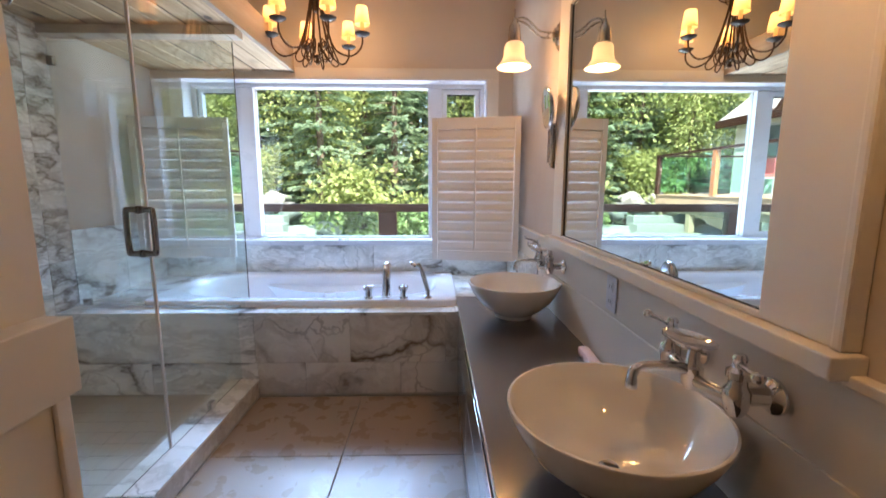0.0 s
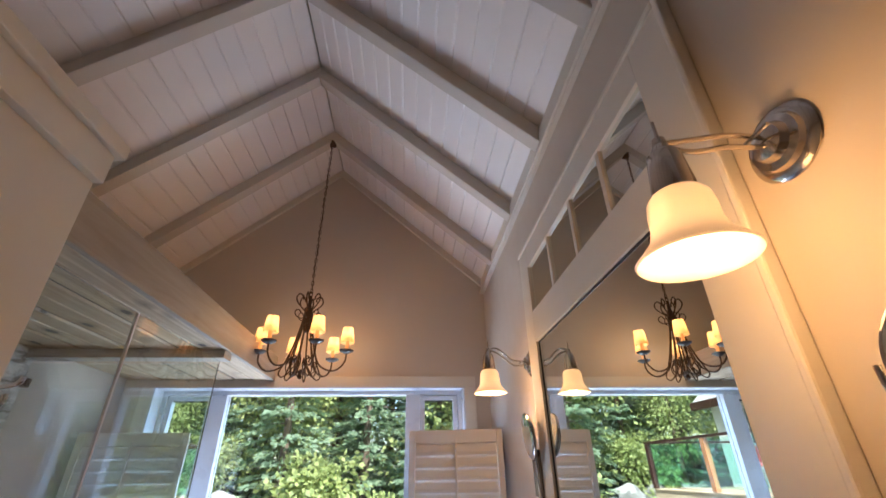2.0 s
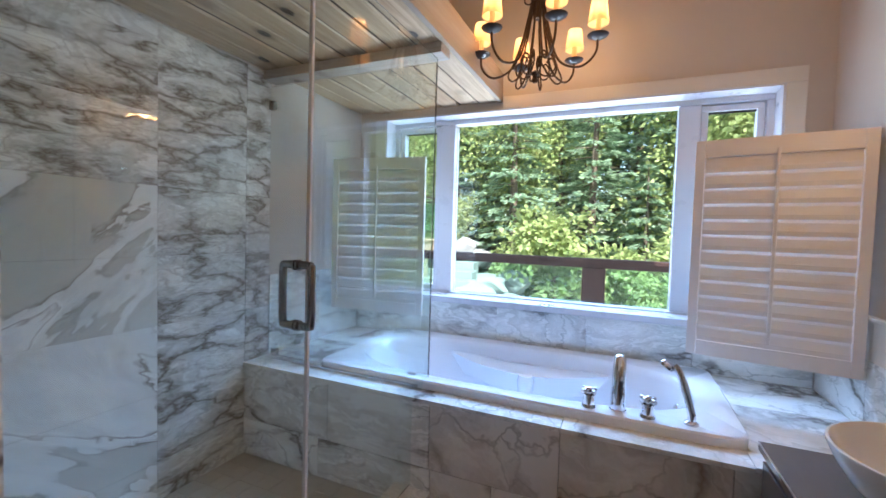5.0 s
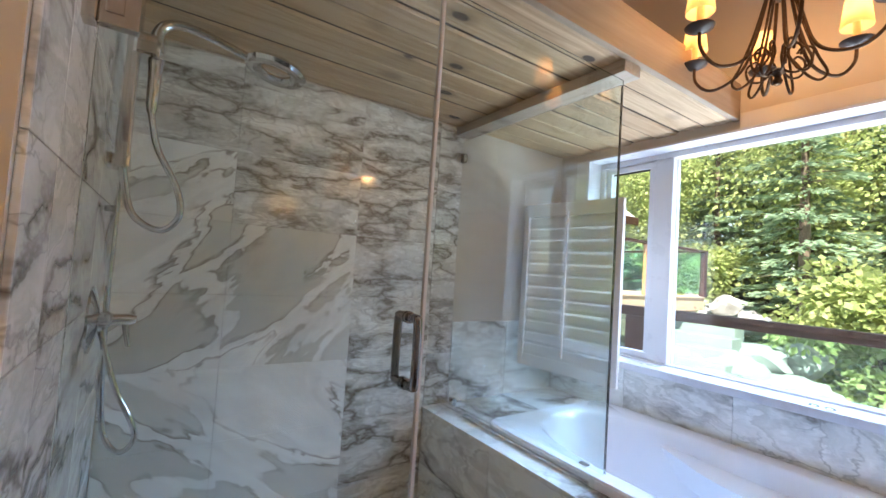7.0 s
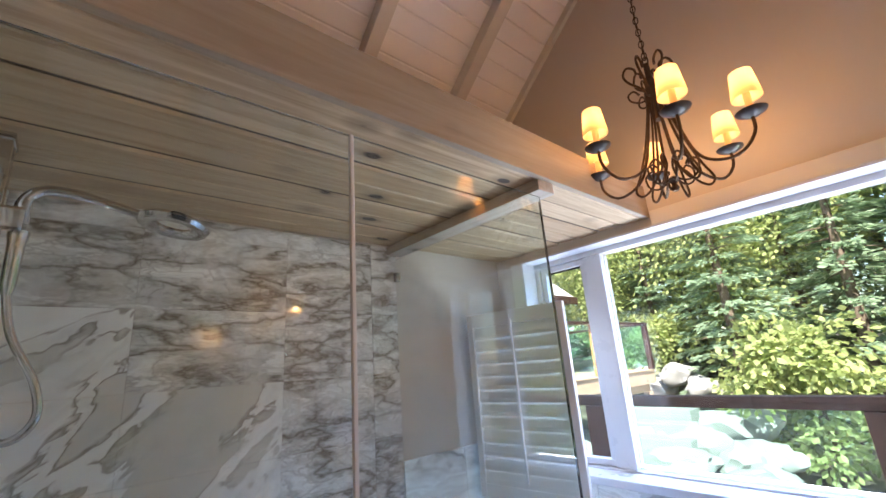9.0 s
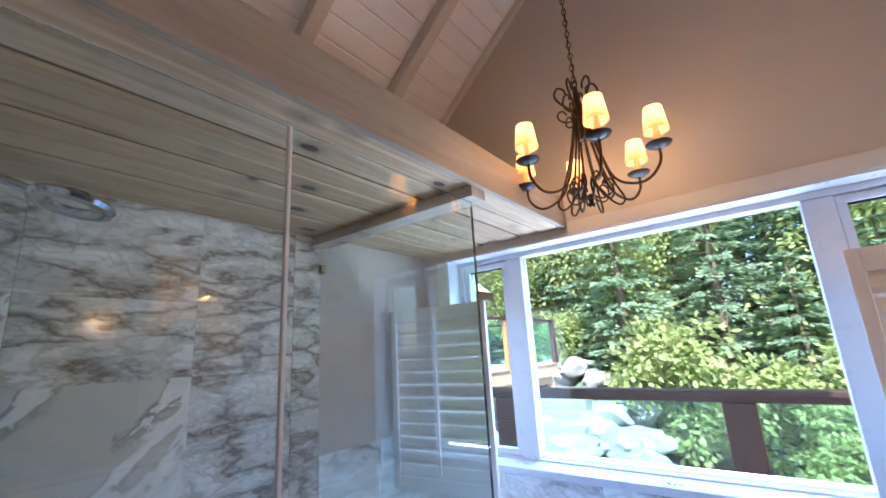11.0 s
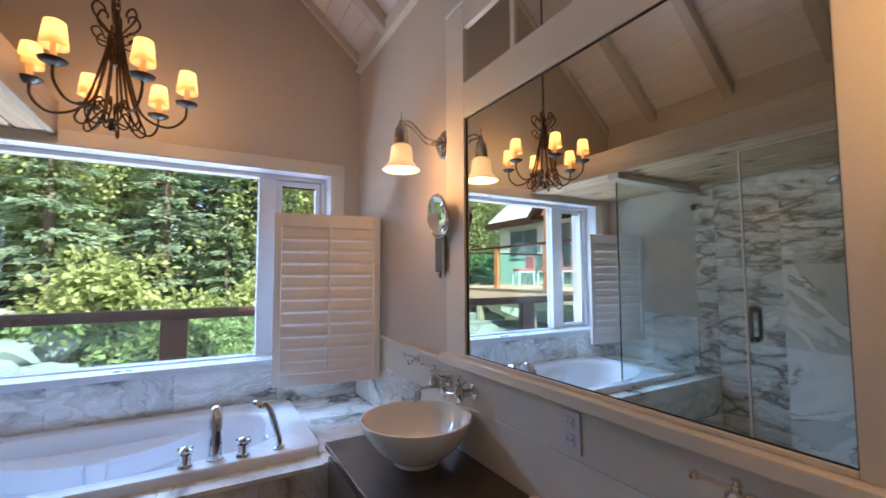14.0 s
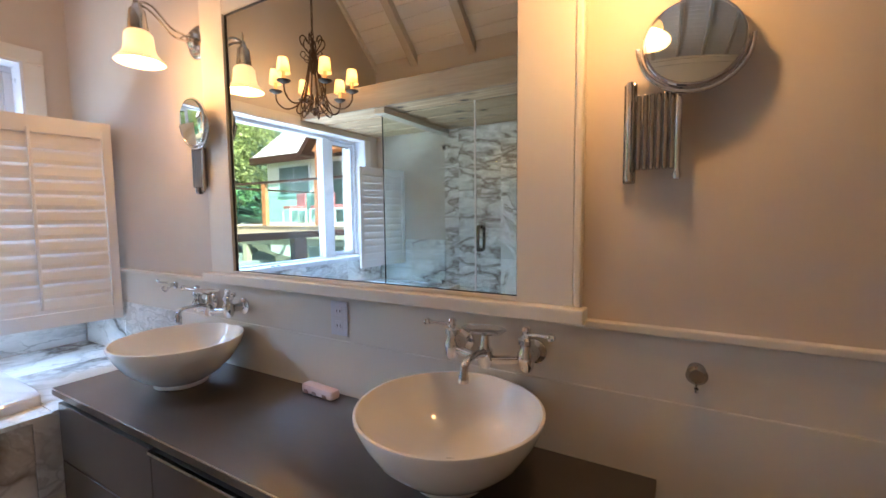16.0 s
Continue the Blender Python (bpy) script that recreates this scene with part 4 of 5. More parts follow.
def coat_hook(at, rz, label):
    h = thing("coat_hook", at, label, "hook", rz=rz)
    part("plate", moved(lathe([(0, 0), (0.02, 0), (0.018, 0.006), (0.008, 0.012), (0, 0.012)], 18, "x"), pose(0, 0, 0, 0, 0, 180)), CHROME, h)
    part("prong", tube([(-0.008, 0, 0), (-0.03, 0, -0.004), (-0.05, 0, -0.024), (-0.062, 0, -0.012), (-0.06, 0, 0.004)], [0.006, 0.005, 0.005, 0.006], 10, smooth_steps=4), CHROME, h)
    part("prong", tube([(-0.008, 0, 0.005), (-0.04, 0, 0.018), (-0.075, 0, 0.026), (-0.085, 0, 0.042)], [0.006, 0.005, 0.006], 10, smooth_steps=4), CHROME, h)


coat_hook((XR - 0.0145, 3.90, 0.995), 0, "small dark chrome double hook on the wainscot")
coat_hook((BX + 0.001, 2.255, 1.75), 180, "chrome double robe hook on the partition")
k = thing("robe_knob", (XR - 0.0145, 1.628, 0.955), "round chrome robe knob with a small hook", "hook")
part("knob", moved(lathe([(0, 0), (0.02, 0), (0.018, 0.01), (0.012, 0.016), (0.02, 0.028), (0.023, 0.036), (0.016, 0.046), (0, 0.048)], 24, "x"), pose(0, 0, 0, 0, 0, 180)), GUNMETAL, k)
part("prong", tube([(-0.012, 0, -0.014), (-0.02, 0, -0.034), (-0.034, 0, -0.04), (-0.04, 0, -0.03)], 0.005, 10, smooth_steps=4), CHROME, k)

lk = thing("sash_latch", (-0.245, Y1 - 0.012, WZ0 + 0.0192), "small dark metal latch pair on the window stool", "latch")
for dx in (-0.028, 0.028):
    part("latch_cup", moved(lathe([(0, 0.006), (0.012, 0.006), (0.02, 0.003), (0.021, 0.0), (0, 0.0)], 18), pose(dx, 0, 0)), GUNMETAL, lk)

# ---------------------------------------------------------------- shutters


def shutter(at, rz, width, z0, z1, name_label, side=1):
    s = thing("shutter_panel", (at[0], at[1], z0), name_label, "shutter", "plantation shutters", rz=rz)
    h, st, th = z1 - z0, 0.042, 0.028
    part("stile", box(0, st, -th / 2, th / 2, 0, h, 0.003), SHUT, s)
    part("stile", box(width - st, width, -th / 2, th / 2, 0, h, 0.003), SHUT, s)
    part("rail", box(st + 0.0005, width - st - 0.0005, -th / 2, th / 2, h - 0.085, h, 0.003), SHUT, s)
    part("rail", box(st + 0.0005, width - st - 0.0005, -th / 2, th / 2, 0, 0.075, 0.003), SHUT, s)
    n = 12
    gap = (h - 0.16) / n
    b = bmesh.new()
    L = width - 2 * st - 0.004
    prof = [(-0.042, 0.0), (-0.02, 0.0045), (0.02, 0.0045), (0.042, 0.0), (0.02, -0.0045), (-0.02, -0.0045)]
    join(b, prism([(p[0], p[1]) for p in prof], "x", 0, L))
    me = mesh("louver", finish(b), SHUT)
    for i in range(n):
        o = new("louver", me)
        o.parent = s
        o.matrix_basis = pose(st + 0.002, 0, 0.0775 + (i + 0.5) * gap, (79 - 5 * (i < 6)) * side, 0, 0)
    part("tilt_rod", box(width / 2 - 0.007, width / 2 + 0.007, -th / 2 - 0.022 * 1, -th / 2 - 0.010, 0.10, h - 0.06, 0.003), SHUT, s)
    return s


shutter((0.545, 4.565), -10.5, 0.665, 0.775, 1.855, "cream louvered shutter panel swung open beside the window")
shutter((1.185, 4.475), 103, 0.53, 0.775, 1.855, "cream louvered shutter panel hinged to the window casing")
shutter((-1.715, 4.545), 6, 0.70, 0.79, 1.86, "white louvered shutter panel folded open in daylight")
shutter((-1.60, 4.99), -105, 0.43, 0.79, 1.86, "white louvered shutter panel hinged to the window casing")

# ---------------------------------------------------------------- chandelier
CHX, CHY = -0.265, 4.43
ch = thing("chandelier", (CHX, CHY, 2.2), "dark bronze scrolled six-arm chandelier with lit parchment shades", "chandelier")
part("canopy", moved(lathe([(0, 0.0), (0.05, 0.0), (0.052, -0.008), (0.03, -0.028), (0.01, -0.036), (0, -0.036)], 24), pose(0, 0, APEX_Z - 0.122 - 2.2)), BRONZE, ch)
b = bmesh.new()
z, i = 0.665, 0
while z < APEX_Z - 0.165 - 2.2:
    link = [(0.011 * math.sin(a), 0, 0.021 * math.cos(a)) for a in [2 * math.pi * k / 10 for k in range(10)]]
    link.append(link[0])
    t = tube(link, 0.0028, 6)
    moved(t, pose(0, 0, z + 0.018, 0, 0, 90 * (i % 2) + 12))
    join(b, t)
    z += 0.034
    i += 1
part("chain", b, BRONZE, ch)
part("cord", tube([(0.004 * math.sin(k), 0.004 * math.cos(k), 0.66 + k * (APEX_Z - 0.15 - 2.86) / 30) for k in range(31)], 0.003, 6), BRONZE, ch)
part("hub", lathe([(0, 0.34), (0.02, 0.345), (0.03, 0.39), (0.038, 0.44), (0.036, 0.49), (0.024, 0.53), (0.014, 0.57), (0.012, 0.64), (0, 0.645)], 20), BRONZE, ch)
part("finial", lathe([(0, -0.005), (0.012, 0.0), (0.018, 0.014), (0.01, 0.03), (0.016, 0.04), (0.03, 0.05), (0.01, 0.065), (0, 0.066)], 16), BRONZE, ch)
part("ring", tube([(0.012 * math.sin(a), 0, 0.655 + 0.022 * math.cos(a)) for a in [2 * math.pi * k / 14 for k in range(15)]], 0.004, 8), BRONZE, ch)
PARCH = lampshade("lit_parchment", (1.0, 0.36, 0.08), 0.40, (0.88, 0.71, 0.47), 0.7)
# sleeves are no lamps: a faint emission stands for the bulb's warm light
CANDLE = glowing("self_glowing_candle_sleeve", (1.0, 0.32, 0.08), 0.25, (0.7, 0.45, 0.25))
DARK = painted("dark_brown_black_iron", (0.035, 0.026, 0.021), 0.4)


def spun(points, ang):
    return [(r * math.cos(ang), r * math.sin(ang), zz) for r, zz in points]


def scroll(points, ang, rad=0.0055):
    return tube(spun(points, ang), rad, 8, smooth_steps=5)


for k in range(6):
    a = radians(58 + 60 * k)
    arm = part("arm", scroll([(0.03, 0.47), (0.045, 0.38), (0.075, 0.25), (0.11, 0.13), (0.16, 0.075), (0.23, 0.055), (0.28, 0.075), (0.317, 0.125), (0.322, 0.185)], a, 0.0065), BRONZE, ch)
    cx, cy = 0.322 * math.cos(a), 0.322 * math.sin(a)
    part("cup", moved(lathe([(0, 0.18), (0.02, 0.182), (0.05, 0.198), (0.054, 0.206), (0.05, 0.208), (0.02, 0.196), (0.0, 0.194)], 24), pose(cx, cy, 0)), DARK, arm)
    part("candle", moved(lathe([(0, 0.195), (0.013, 0.195), (0.013, 0.30), (0.006, 0.305), (0, 0.306)], 14), pose(cx, cy, 0)), CANDLE, arm)
    sh = part("shade", moved(lathe([(0.051, 0.262), (0.052, 0.268), (0.039, 0.376), (0.037, 0.378), (0.036, 0.374), (0.049, 0.266), (0.051, 0.262)], 28), pose(cx, cy, 0)), PARCH, arm, "glowing cream parchment shade")
    sh.visible_shadow = False
    fl = part("bulb", moved(lathe([(0, 0.30), (0.01, 0.305), (0.015, 0.325), (0.008, 0.355), (0, 0.37)], 12), pose(cx, cy, 0)), glowing("lit_flame_bulb", (1.0, 0.75, 0.42), 10, (1, 1, 1)), arm)
    fl.visible_shadow = False
    a2 = radians(88 + 60 * k)
    part("scroll", scroll([(0.02, 0.50), (0.05, 0.53), (0.09, 0.57), (0.105, 0.61), (0.085, 0.645), (0.055, 0.63), (0.05, 0.60)], a2), BRONZE, ch)
    part("scroll", scroll([(0.02, 0.46), (0.06, 0.45), (0.095, 0.47), (0.10, 0.50), (0.075, 0.515), (0.055, 0.49)], a2, 0.0045), BRONZE, ch)
    part("scroll", scroll([(0.028, 0.45), (0.05, 0.34), (0.08, 0.22), (0.12, 0.10), (0.15, 0.03), (0.13, 0.0), (0.095, 0.02), (0.06, 0.07), (0.03, 0.12), (0.05, 0.16), (0.075, 0.14), (0.07, 0.11)], a2, 0.005), BRONZE, ch)
    part("scroll", scroll([(0.02, 0.05), (0.06, 0.03), (0.10, 0.05), (0.11, 0.10), (0.08, 0.12), (0.06, 0.10)], a, 0.0045), BRONZE, ch)
# ---------------------------------------------------------------- outside
WOOD = planks("red_brown_stained_timber", (0.06, 0.020, 0.014), (0.035, 0.014, 0.010), (0.02, 0.01, 0.008), "x", 0.5)
DECKWOOD = planks("sunbleached_deck_boards", (0.62, 0.50, 0.36), (0.45, 0.34, 0.23), (0.2, 0.14, 0.1), "y", 0.7)
TEAL = glass("tinted_balustrade_glass", (0.62, 0.90, 0.86), 1.3)
ROCK = painted("pale_granite", (0.33, 0.33, 0.32), 0.85, 0.5)
DIRT = painted("forest_soil", (0.10, 0.085, 0.06), 0.95, 0.6)
SIDING = painted("white_house_render", (0.78, 0.74, 0.68), 0.7)
ROOFING = painted("light_grey_roofing", (0.42, 0.41, 0.41), 0.8, 0.3)
CEDAR = planks("orange_cedar", (0.52, 0.24, 0.09), (0.36, 0.15, 0.06), (0.15, 0.07, 0.04), "y", 0.5)


def leaves(name, dark, light):
    m, nt, b = material(name, 0.55)
    isl = add(nt, "NewGeometry").outputs["Random Per Island"]
    rnd = add(nt, "ObjectInfo").outputs["Random"]
    c = mixed(nt, isl, dark, light)
    c = mixed(nt, ramp(nt, rnd, [(0, (0, 0, 0)), (1, (0.5, 0.5, 0.5))]), c, tuple(0.6 * d + 0.4 * l for d, l in zip(dark, light)))
    nt.links.new(c, b.inputs["Base Color"])
    tr = add(nt, "BsdfTranslucent", {"Color": c})
    mx = add(nt, "MixShader", {0: 0.45, 1: b.outputs[0], 2: tr.outputs[0]})
    nt.links.new(mx.outputs[0], nt.nodes["Material Output"].inputs["Surface"])
    return m


FIR = leaves("fir_needles", (0.17, 0.27, 0.17), (0.44, 0.57, 0.38))
LEAF = leaves("maple_leaves", (0.24, 0.32, 0.11), (0.56, 0.62, 0.26))
BARK = painted("grey_brown_bark", (0.16, 0.12, 0.09), 0.9, 0.6)

# one ground sheet: a dip below the deck, rising into the wooded slope, flat to the horizon


def ground_z(x, y):
    dip = -1.4 + 0.0 * x
    rise = 2.6 * max(0.0, min(1.0, (y - 12.5) / 14.0)) ** 1.3
    left = 1.4 * max(0.0, min(1.0, (-x - 3.0) / 4.0))
    return dip + rise + left * (1 if y < 24 else 0.6) + 0.12 * math.sin(x * 1.3 + y * 0.7)


b = bmesh.new()
gx = [-900, -300, -120, -60] + [-40 + 2 * i for i in range(41)] + [60, 120, 300, 900]
gy = [-900, -300, -60, -20, 0] + [5.6 + 1.6 * i for i in range(26)] + [60, 120, 300, 1200]
grid = [[b.verts.new((x, y, ground_z(max(-40, min(40, x)), min(y, 46)))) for x in gx] for y in gy]
for j in range(len(gy) - 1):
    for i in range(len(gx) - 1):
        b.faces.new((grid[j][i], grid[j][i + 1], grid[j + 1][i + 1], grid[j + 1][i]))
solid("ground", finish(b, 60), DIRT, "dark forest soil falling away below the deck", "ground", kind="structure")


def leaf_quad(vs, fs, c, d, nrm, ln, wd):
    side = d.cross(nrm).normalized()
    i = len(vs)
    vs += [c, c + d * ln * 0.5 + side * wd, c + d * ln, c + d * ln * 0.5 - side * wd]
    fs.append((i, i + 1, i + 2, i + 3))


def conifer(seed, height, radius, count):
    rng = random.Random(seed)
    vs, fs = [], []
    tiers = int(height / 0.34)
    per = count // (tiers * 7)
    for t in range(tiers):
        h = 0.08 + 0.92 * t / tiers
        z = height * h
        r0 = radius * (1 - h) ** 0.85 * rng.uniform(0.75, 1.15) + 0.12
        n = 7 if h < 0.75 else 5
        for k in range(n):
            a = rng.uniform(0, 6.283)
            ln = r0 * rng.uniform(0.65, 1.12)
            droop = rng.uniform(0.05, 0.34)
            for q in range(per):
                s = 0.18 + 0.82 * rng.random() ** 0.7
                w = (1 - s) * 0.34 * ln + 0.05
                off = rng.uniform(-w, w)
                x, y = s * ln * math.cos(a) - off * math.sin(a), s * ln * math.sin(a) + off * math.cos(a)
                p = Vector((x, y, z - droop * s * ln + rng.uniform(-0.06, 0.05)))
                aa = a + math.copysign(0.7, off) * rng.uniform(0.2, 1.2)
                d = Vector((math.cos(aa), math.sin(aa), rng.uniform(-0.55, 0.1))).normalized()
                nrm = Vector((0.9 * math.cos(a) + rng.uniform(-0.6, 0.6), 0.9 * math.sin(a) + rng.uniform(-0.6, 0.6), 0.8)).normalized()
                leaf_quad(vs, fs, p, d, nrm, rng.uniform(0.13, 0.26), rng.uniform(0.025, 0.05))
    return vs, fs


def broadleaf(seed, height, radius, count):
    rng = random.Random(seed)
    vs, fs = [], []
    lobes = [(Vector((rng.uniform(-0.6, 0.6) * radius, rng.uniform(-0.6, 0.6) * radius, height * rng.uniform(0.35, 0.92))), radius * rng.uniform(0.25, 0.5)) for _ in range(16)]
    for i in range(count):
        c, r = lobes[i % 16]
        v = Vector((rng.gauss(0, 1), rng.gauss(0, 1), rng.gauss(0, 1))).normalized()
        p = c + v * r * rng.uniform(0.55, 1.1)
        d = (v + Vector((0, 0, -0.5)) + Vector((rng.uniform(-1, 1), rng.uniform(-1, 1), rng.uniform(-1, 1))) * 0.7).normalized()
        nrm = (v + Vector((rng.uniform(-1, 1), rng.uniform(-1, 1), rng.uniform(0, 1.6)))).normalized()
        if abs(d.dot(nrm)) > 0.95:
            nrm = d.orthogonal()
        leaf_quad(vs, fs, p, d, nrm, rng.uniform(0.10, 0.2), rng.uniform(0.035, 0.07))
    return vs, fs


def tree(name, label, data, mat, height, trunk_r, limbs, at, category):
    t = thing(name, at, label, category, "trees on the wooded slope")
    b = tube([(0, 0, -0.3), (0.03, 0.02, height * 0.4), (-0.02, 0.03, height * 0.75), (0, 0, height * 0.97)], [trunk_r, trunk_r * 0.75, trunk_r * 0.4, 0.015], 8)
    rng = random.Random(limbs)
    for k in range(limbs):
        z = height * (0.15 + 0.75 * k / limbs)
        a = rng.uniform(0, 6.283)
        l = (1 - z / height) * height * 0.16 + 0.15
        tube([(0, 0, z), (l * 0.5 * math.cos(a), l * 0.5 * math.sin(a), z - 0.02), (l * math.cos(a), l * math.sin(a), z - 0.1 * l)], [0.03, 0.02, 0.008], 5, bm=b)
    part("trunk", b, BARK, t)
    me = bpy.data.meshes.new("crown")
    me.from_pydata([tuple(v) for v in data[0]], [], data[1])
    me.materials.append(mat)
    c = new("crown", me)
    c.parent = t
    return t


FIRTEXT = "tall sunlit green fir with drooping branches on the slope"
MAPTEXT = "leafy yellow-green deciduous tree among the firs"
firs = [tree("fir_tree", FIRTEXT, conifer(11, 9.0, 2.1, 9000), FIR, 9.0, 0.16, 24, (-3.2, 15.5, ground_z(-3.2, 15.5)), "tree"),
        tree("fir_tree", FIRTEXT, conifer(12, 11.0, 2.4, 11000), FIR, 11.0, 0.19, 24, (1.6, 17.0, ground_z(1.6, 17.0)), "tree"),
        tree("fir_tree", FIRTEXT, conifer(13, 7.0, 1.8, 8000), FIR, 7.0, 0.13, 20, (-6.0, 17.5, ground_z(-6.0, 17.5)), "tree")]
maples = [tree("maple_tree", MAPTEXT, broadleaf(21, 3.0, 1.25, 3600), LEAF, 2.6, 0.06, 10, (-1.35, 12.6, ground_z(-1.35, 12.6)), "tree"),
          tree("maple_tree", MAPTEXT, broadleaf(22, 7.5, 2.6, 9000), LEAF, 6.8, 0.13, 14, (3.6, 15.5, ground_z(3.6, 15.5)), "tree")]
rng = random.Random(5)
spots = [(-0.8, 16.3, 0, 1.0), (3.4, 18.2, 1, .95), (5.6, 16.0, 0, 1.1), (-4.8, 18.8, 1, 0.9), (-8.2, 19.0, 0, 1.1), (-10.5, 21.0, 1, 1.0), (-2.3, 19.5, 1, 1.05), (0.6, 20.5, 0, 1.15),
         (6.5, 20.0, 1, 1.0), (8.5, 17.5, 2, 1.2), (-13.0, 22.5, 0, 1.2), (-6.9, 22.5, 1, 1.1), (-3.6, 23.0, 0, 1.3), (2.4, 23.0, 1, 1.1), (5.0, 24.0, 0, 1.4), (9.0, 23.0, 1, 1.1), (-9.5, 25.0, 1, 1.2), (-0.4, 25.5, 1, 1.2),
         (11.5, 20.0, 0, 1.2), (-16.0, 25.5, 1, 1.1), (-5.2, 26.5, 0, 1.5), (3.0, 27.0, 0, 1.5), (7.5, 27.5, 1, 1.3), (-12.5, 28.5, 1, 1.3), (12.5, 26.0, 1, 1.2), (-8.0, 30.0, 0, 1.7), (0.5, 30.5, 1, 1.5), (-19.5, 30.0, 1, 1.3), (-16.0, 33.0, 0, 1.9), (-23.0, 34.0, 1, 1.6), (6.5, 32.0, 0, 1.8), (12.5, 32.0, 1, 1.5), (-4.0, 33.0, 1, 1.6), (2.2, 14.2, 2, 0.75), (4.9, 13.2, 2, 0.7), (0.7, 14.6, 2, 0.7), (-2.0, 17.6, 2, 1.0), (7.0, 14.0, 2, 0.9)]
for x, y, k, s in spots:
    copy_thing(firs[k], Matrix.Translation((x, y, ground_z(x, y) - 0.1)) @ Matrix.Rotation(rng.uniform(0, 6.28), 4, "Z") @ Matrix.Scale(s, 4))
for x, y, k, s in ((1.9, 12.9, 0, 0.95), (0.4, 12.2, 0, 0.8), (3.3, 11.8, 0, 0.9), (-2.6, 13.9, 0, 0.8), (-3.4, 17.0, 1, 0.9), (-5.4, 19.5, 1, 1.1), (-9.4, 19.5, 1, 1.0), (-12.0, 24.0, 1, 1.3), (6.4, 15.2, 1, 0.9), (-1.5, 21.0, 1, 1.3), (4.0, 20.5, 1, 1.3), (2.6, 16.4, 1, 1.0), (8.6, 20.0, 1, 1.3), (-7.5, 16.8, 1, 0.8), (5.2, 18.5, 1, 1.0), (-5.6, 16.0, 0, 0.9), (2.6, 10.6, 0, 0.7), (0.9, 10.4, 0, 0.62), (4.6, 10.8, 0, 0.8)):
    copy_thing(maples[k], Matrix.Translation((x, y, ground_z(x, y) - 0.1)) @ Matrix.Rotation(rng.uniform(0, 6.28), 4, "Z") @ Matrix.Scale(s, 4))


def boulder(name, at, size, seed, label):
    b = bmesh.new()
    bmesh.ops.create_icosphere(b, subdivisions=3, radius=1)
    for v in b.verts:
        n = noise.noise(v.co * 1.3 + Vector((seed * 3.1, 0, 0))) * 0.45 + noise.noise(v.co * 3.4 + Vector((0, seed * 1.7, 0))) * 0.16
        v.co *= 1 + n
        v.co = Vector((v.co.x * size[0], v.co.y * size[1], v.co.z * size[2]))
    o = solid(name, finish(b, 35), ROCK, label, "boulder", "boulders on the bank")
    o.location = at
    return o


rng = random.Random(8)
for i in range(26):
    x = rng.uniform(-5.2, -1.3)
    y = rng.uniform(9.6, 12.6)
    zz = 0.18 + 0.16 * (y - 9.6) - 0.35 * max(0, x + 2.6) - 0.2
    boulder("boulder", (x, y, zz - 0.25), (rng.uniform(0.3, 0.6), rng.uniform(0.3, 0.5), rng.uniform(0.22, 0.42)), i, "pale sun-bleached boulder on the rocky bank")
for i in range(9):
    boulder("boulder", (-3.9 - 0.62 * i + rng.uniform(-0.1, 0.1), 14.6 + 0.35 * i, 0.55 + 0.34 * (i % 2)), (0.45, 0.35, 0.28), 40 + i, "grey boulder in the dry-stacked retaining wall")
for i in range(4):
    y = 10.2 + 0.5 * i
    solid("garden_step", box(-4.9 + 0.2 * i, -2.7 - 0.15 * i, y, y + 0.42, -0.2, 0.12 + 0.17 * i, 0.02), ROCK, "pale stone slab step on the rocky bank", "step", "stone steps")

# balustrade of the deck outside
RY = 7.2
rl = thing("deck_balustrade", (0, RY, 0.1), "dark red-brown timber rail with glass infill panels", "railing")
part("top_rail", box(-9.5, 6.5, -0.075, 0.075, 0.955, 1.005, 0.006), WOOD, rl)
part("sub_rail", box(-9.5, 6.5, -0.022, 0.022, 0.895, 0.953, 0.004), WOOD, rl)
part("bottom_rail", box(-9.5, 6.5, -0.022, 0.022, 0.06, 0.11, 0.004), WOOD, rl)
posts = [-0.09 + 2.35 * k for k in (-4, -3, -2, -1, 0, 1, 2)]
for x in posts:
    part("post", box(x - 0.125, x + 0.125, -0.06, 0.06, 0.0, 0.894, 0.006), WOOD, rl)
for p, q in zip(posts, posts[1:]):
    g = part("glass_panel", box(p + 0.135, q - 0.135, -0.004, 0.004, 0.112, 0.893), TEAL, rl)
    g.visible_shadow = False
dk = thing("deck_floor", (0, 5.6, 0.1), "weathered timber deck boards outside the window", "deck", kind="structure")
bd = mesh("board", box(0, 16.0, 0, 0.138, -0.035, 0, 0.003), DECKWOOD)
for i in range(13):
    piece("board", bd, dk, (-9.5, -0.24 + i * 0.144, 0))
solid("deck_joist", box(-9.5, 6.5, RY - 0.1, RY + 0.12, -0.18, 0.064), WOOD, "stained rim joist carrying the deck", "joist", kind="structure")

# the wing of the house with its raised deck
wd = thing("raised_deck", (-4.0, 9.5, 1.13), "sunlit raised timber deck with a wooden edge beam", "deck")
part("edge_beam", box(-0.06, 0.0, -3.4, 2.85, -0.26, 0.0, 0.006), DECKWOOD, wd)
part("edge_beam", box(-4.0, -0.061, 2.79, 2.85, -0.26, 0.0, 0.006), DECKWOOD, wd)
part("lower_beam", box(-0.2, -0.09, -3.4, 2.7, -0.42, -0.262, 0.006), DECKWOOD, wd)
bd = mesh("board", box(-3.9, 0.03, 0, 0.138, 0.002, 0.032, 0.003), DECKWOOD)
for i in range(43):
    piece("board", bd, wd, (0, -3.4 + i * 0.1445, 0))
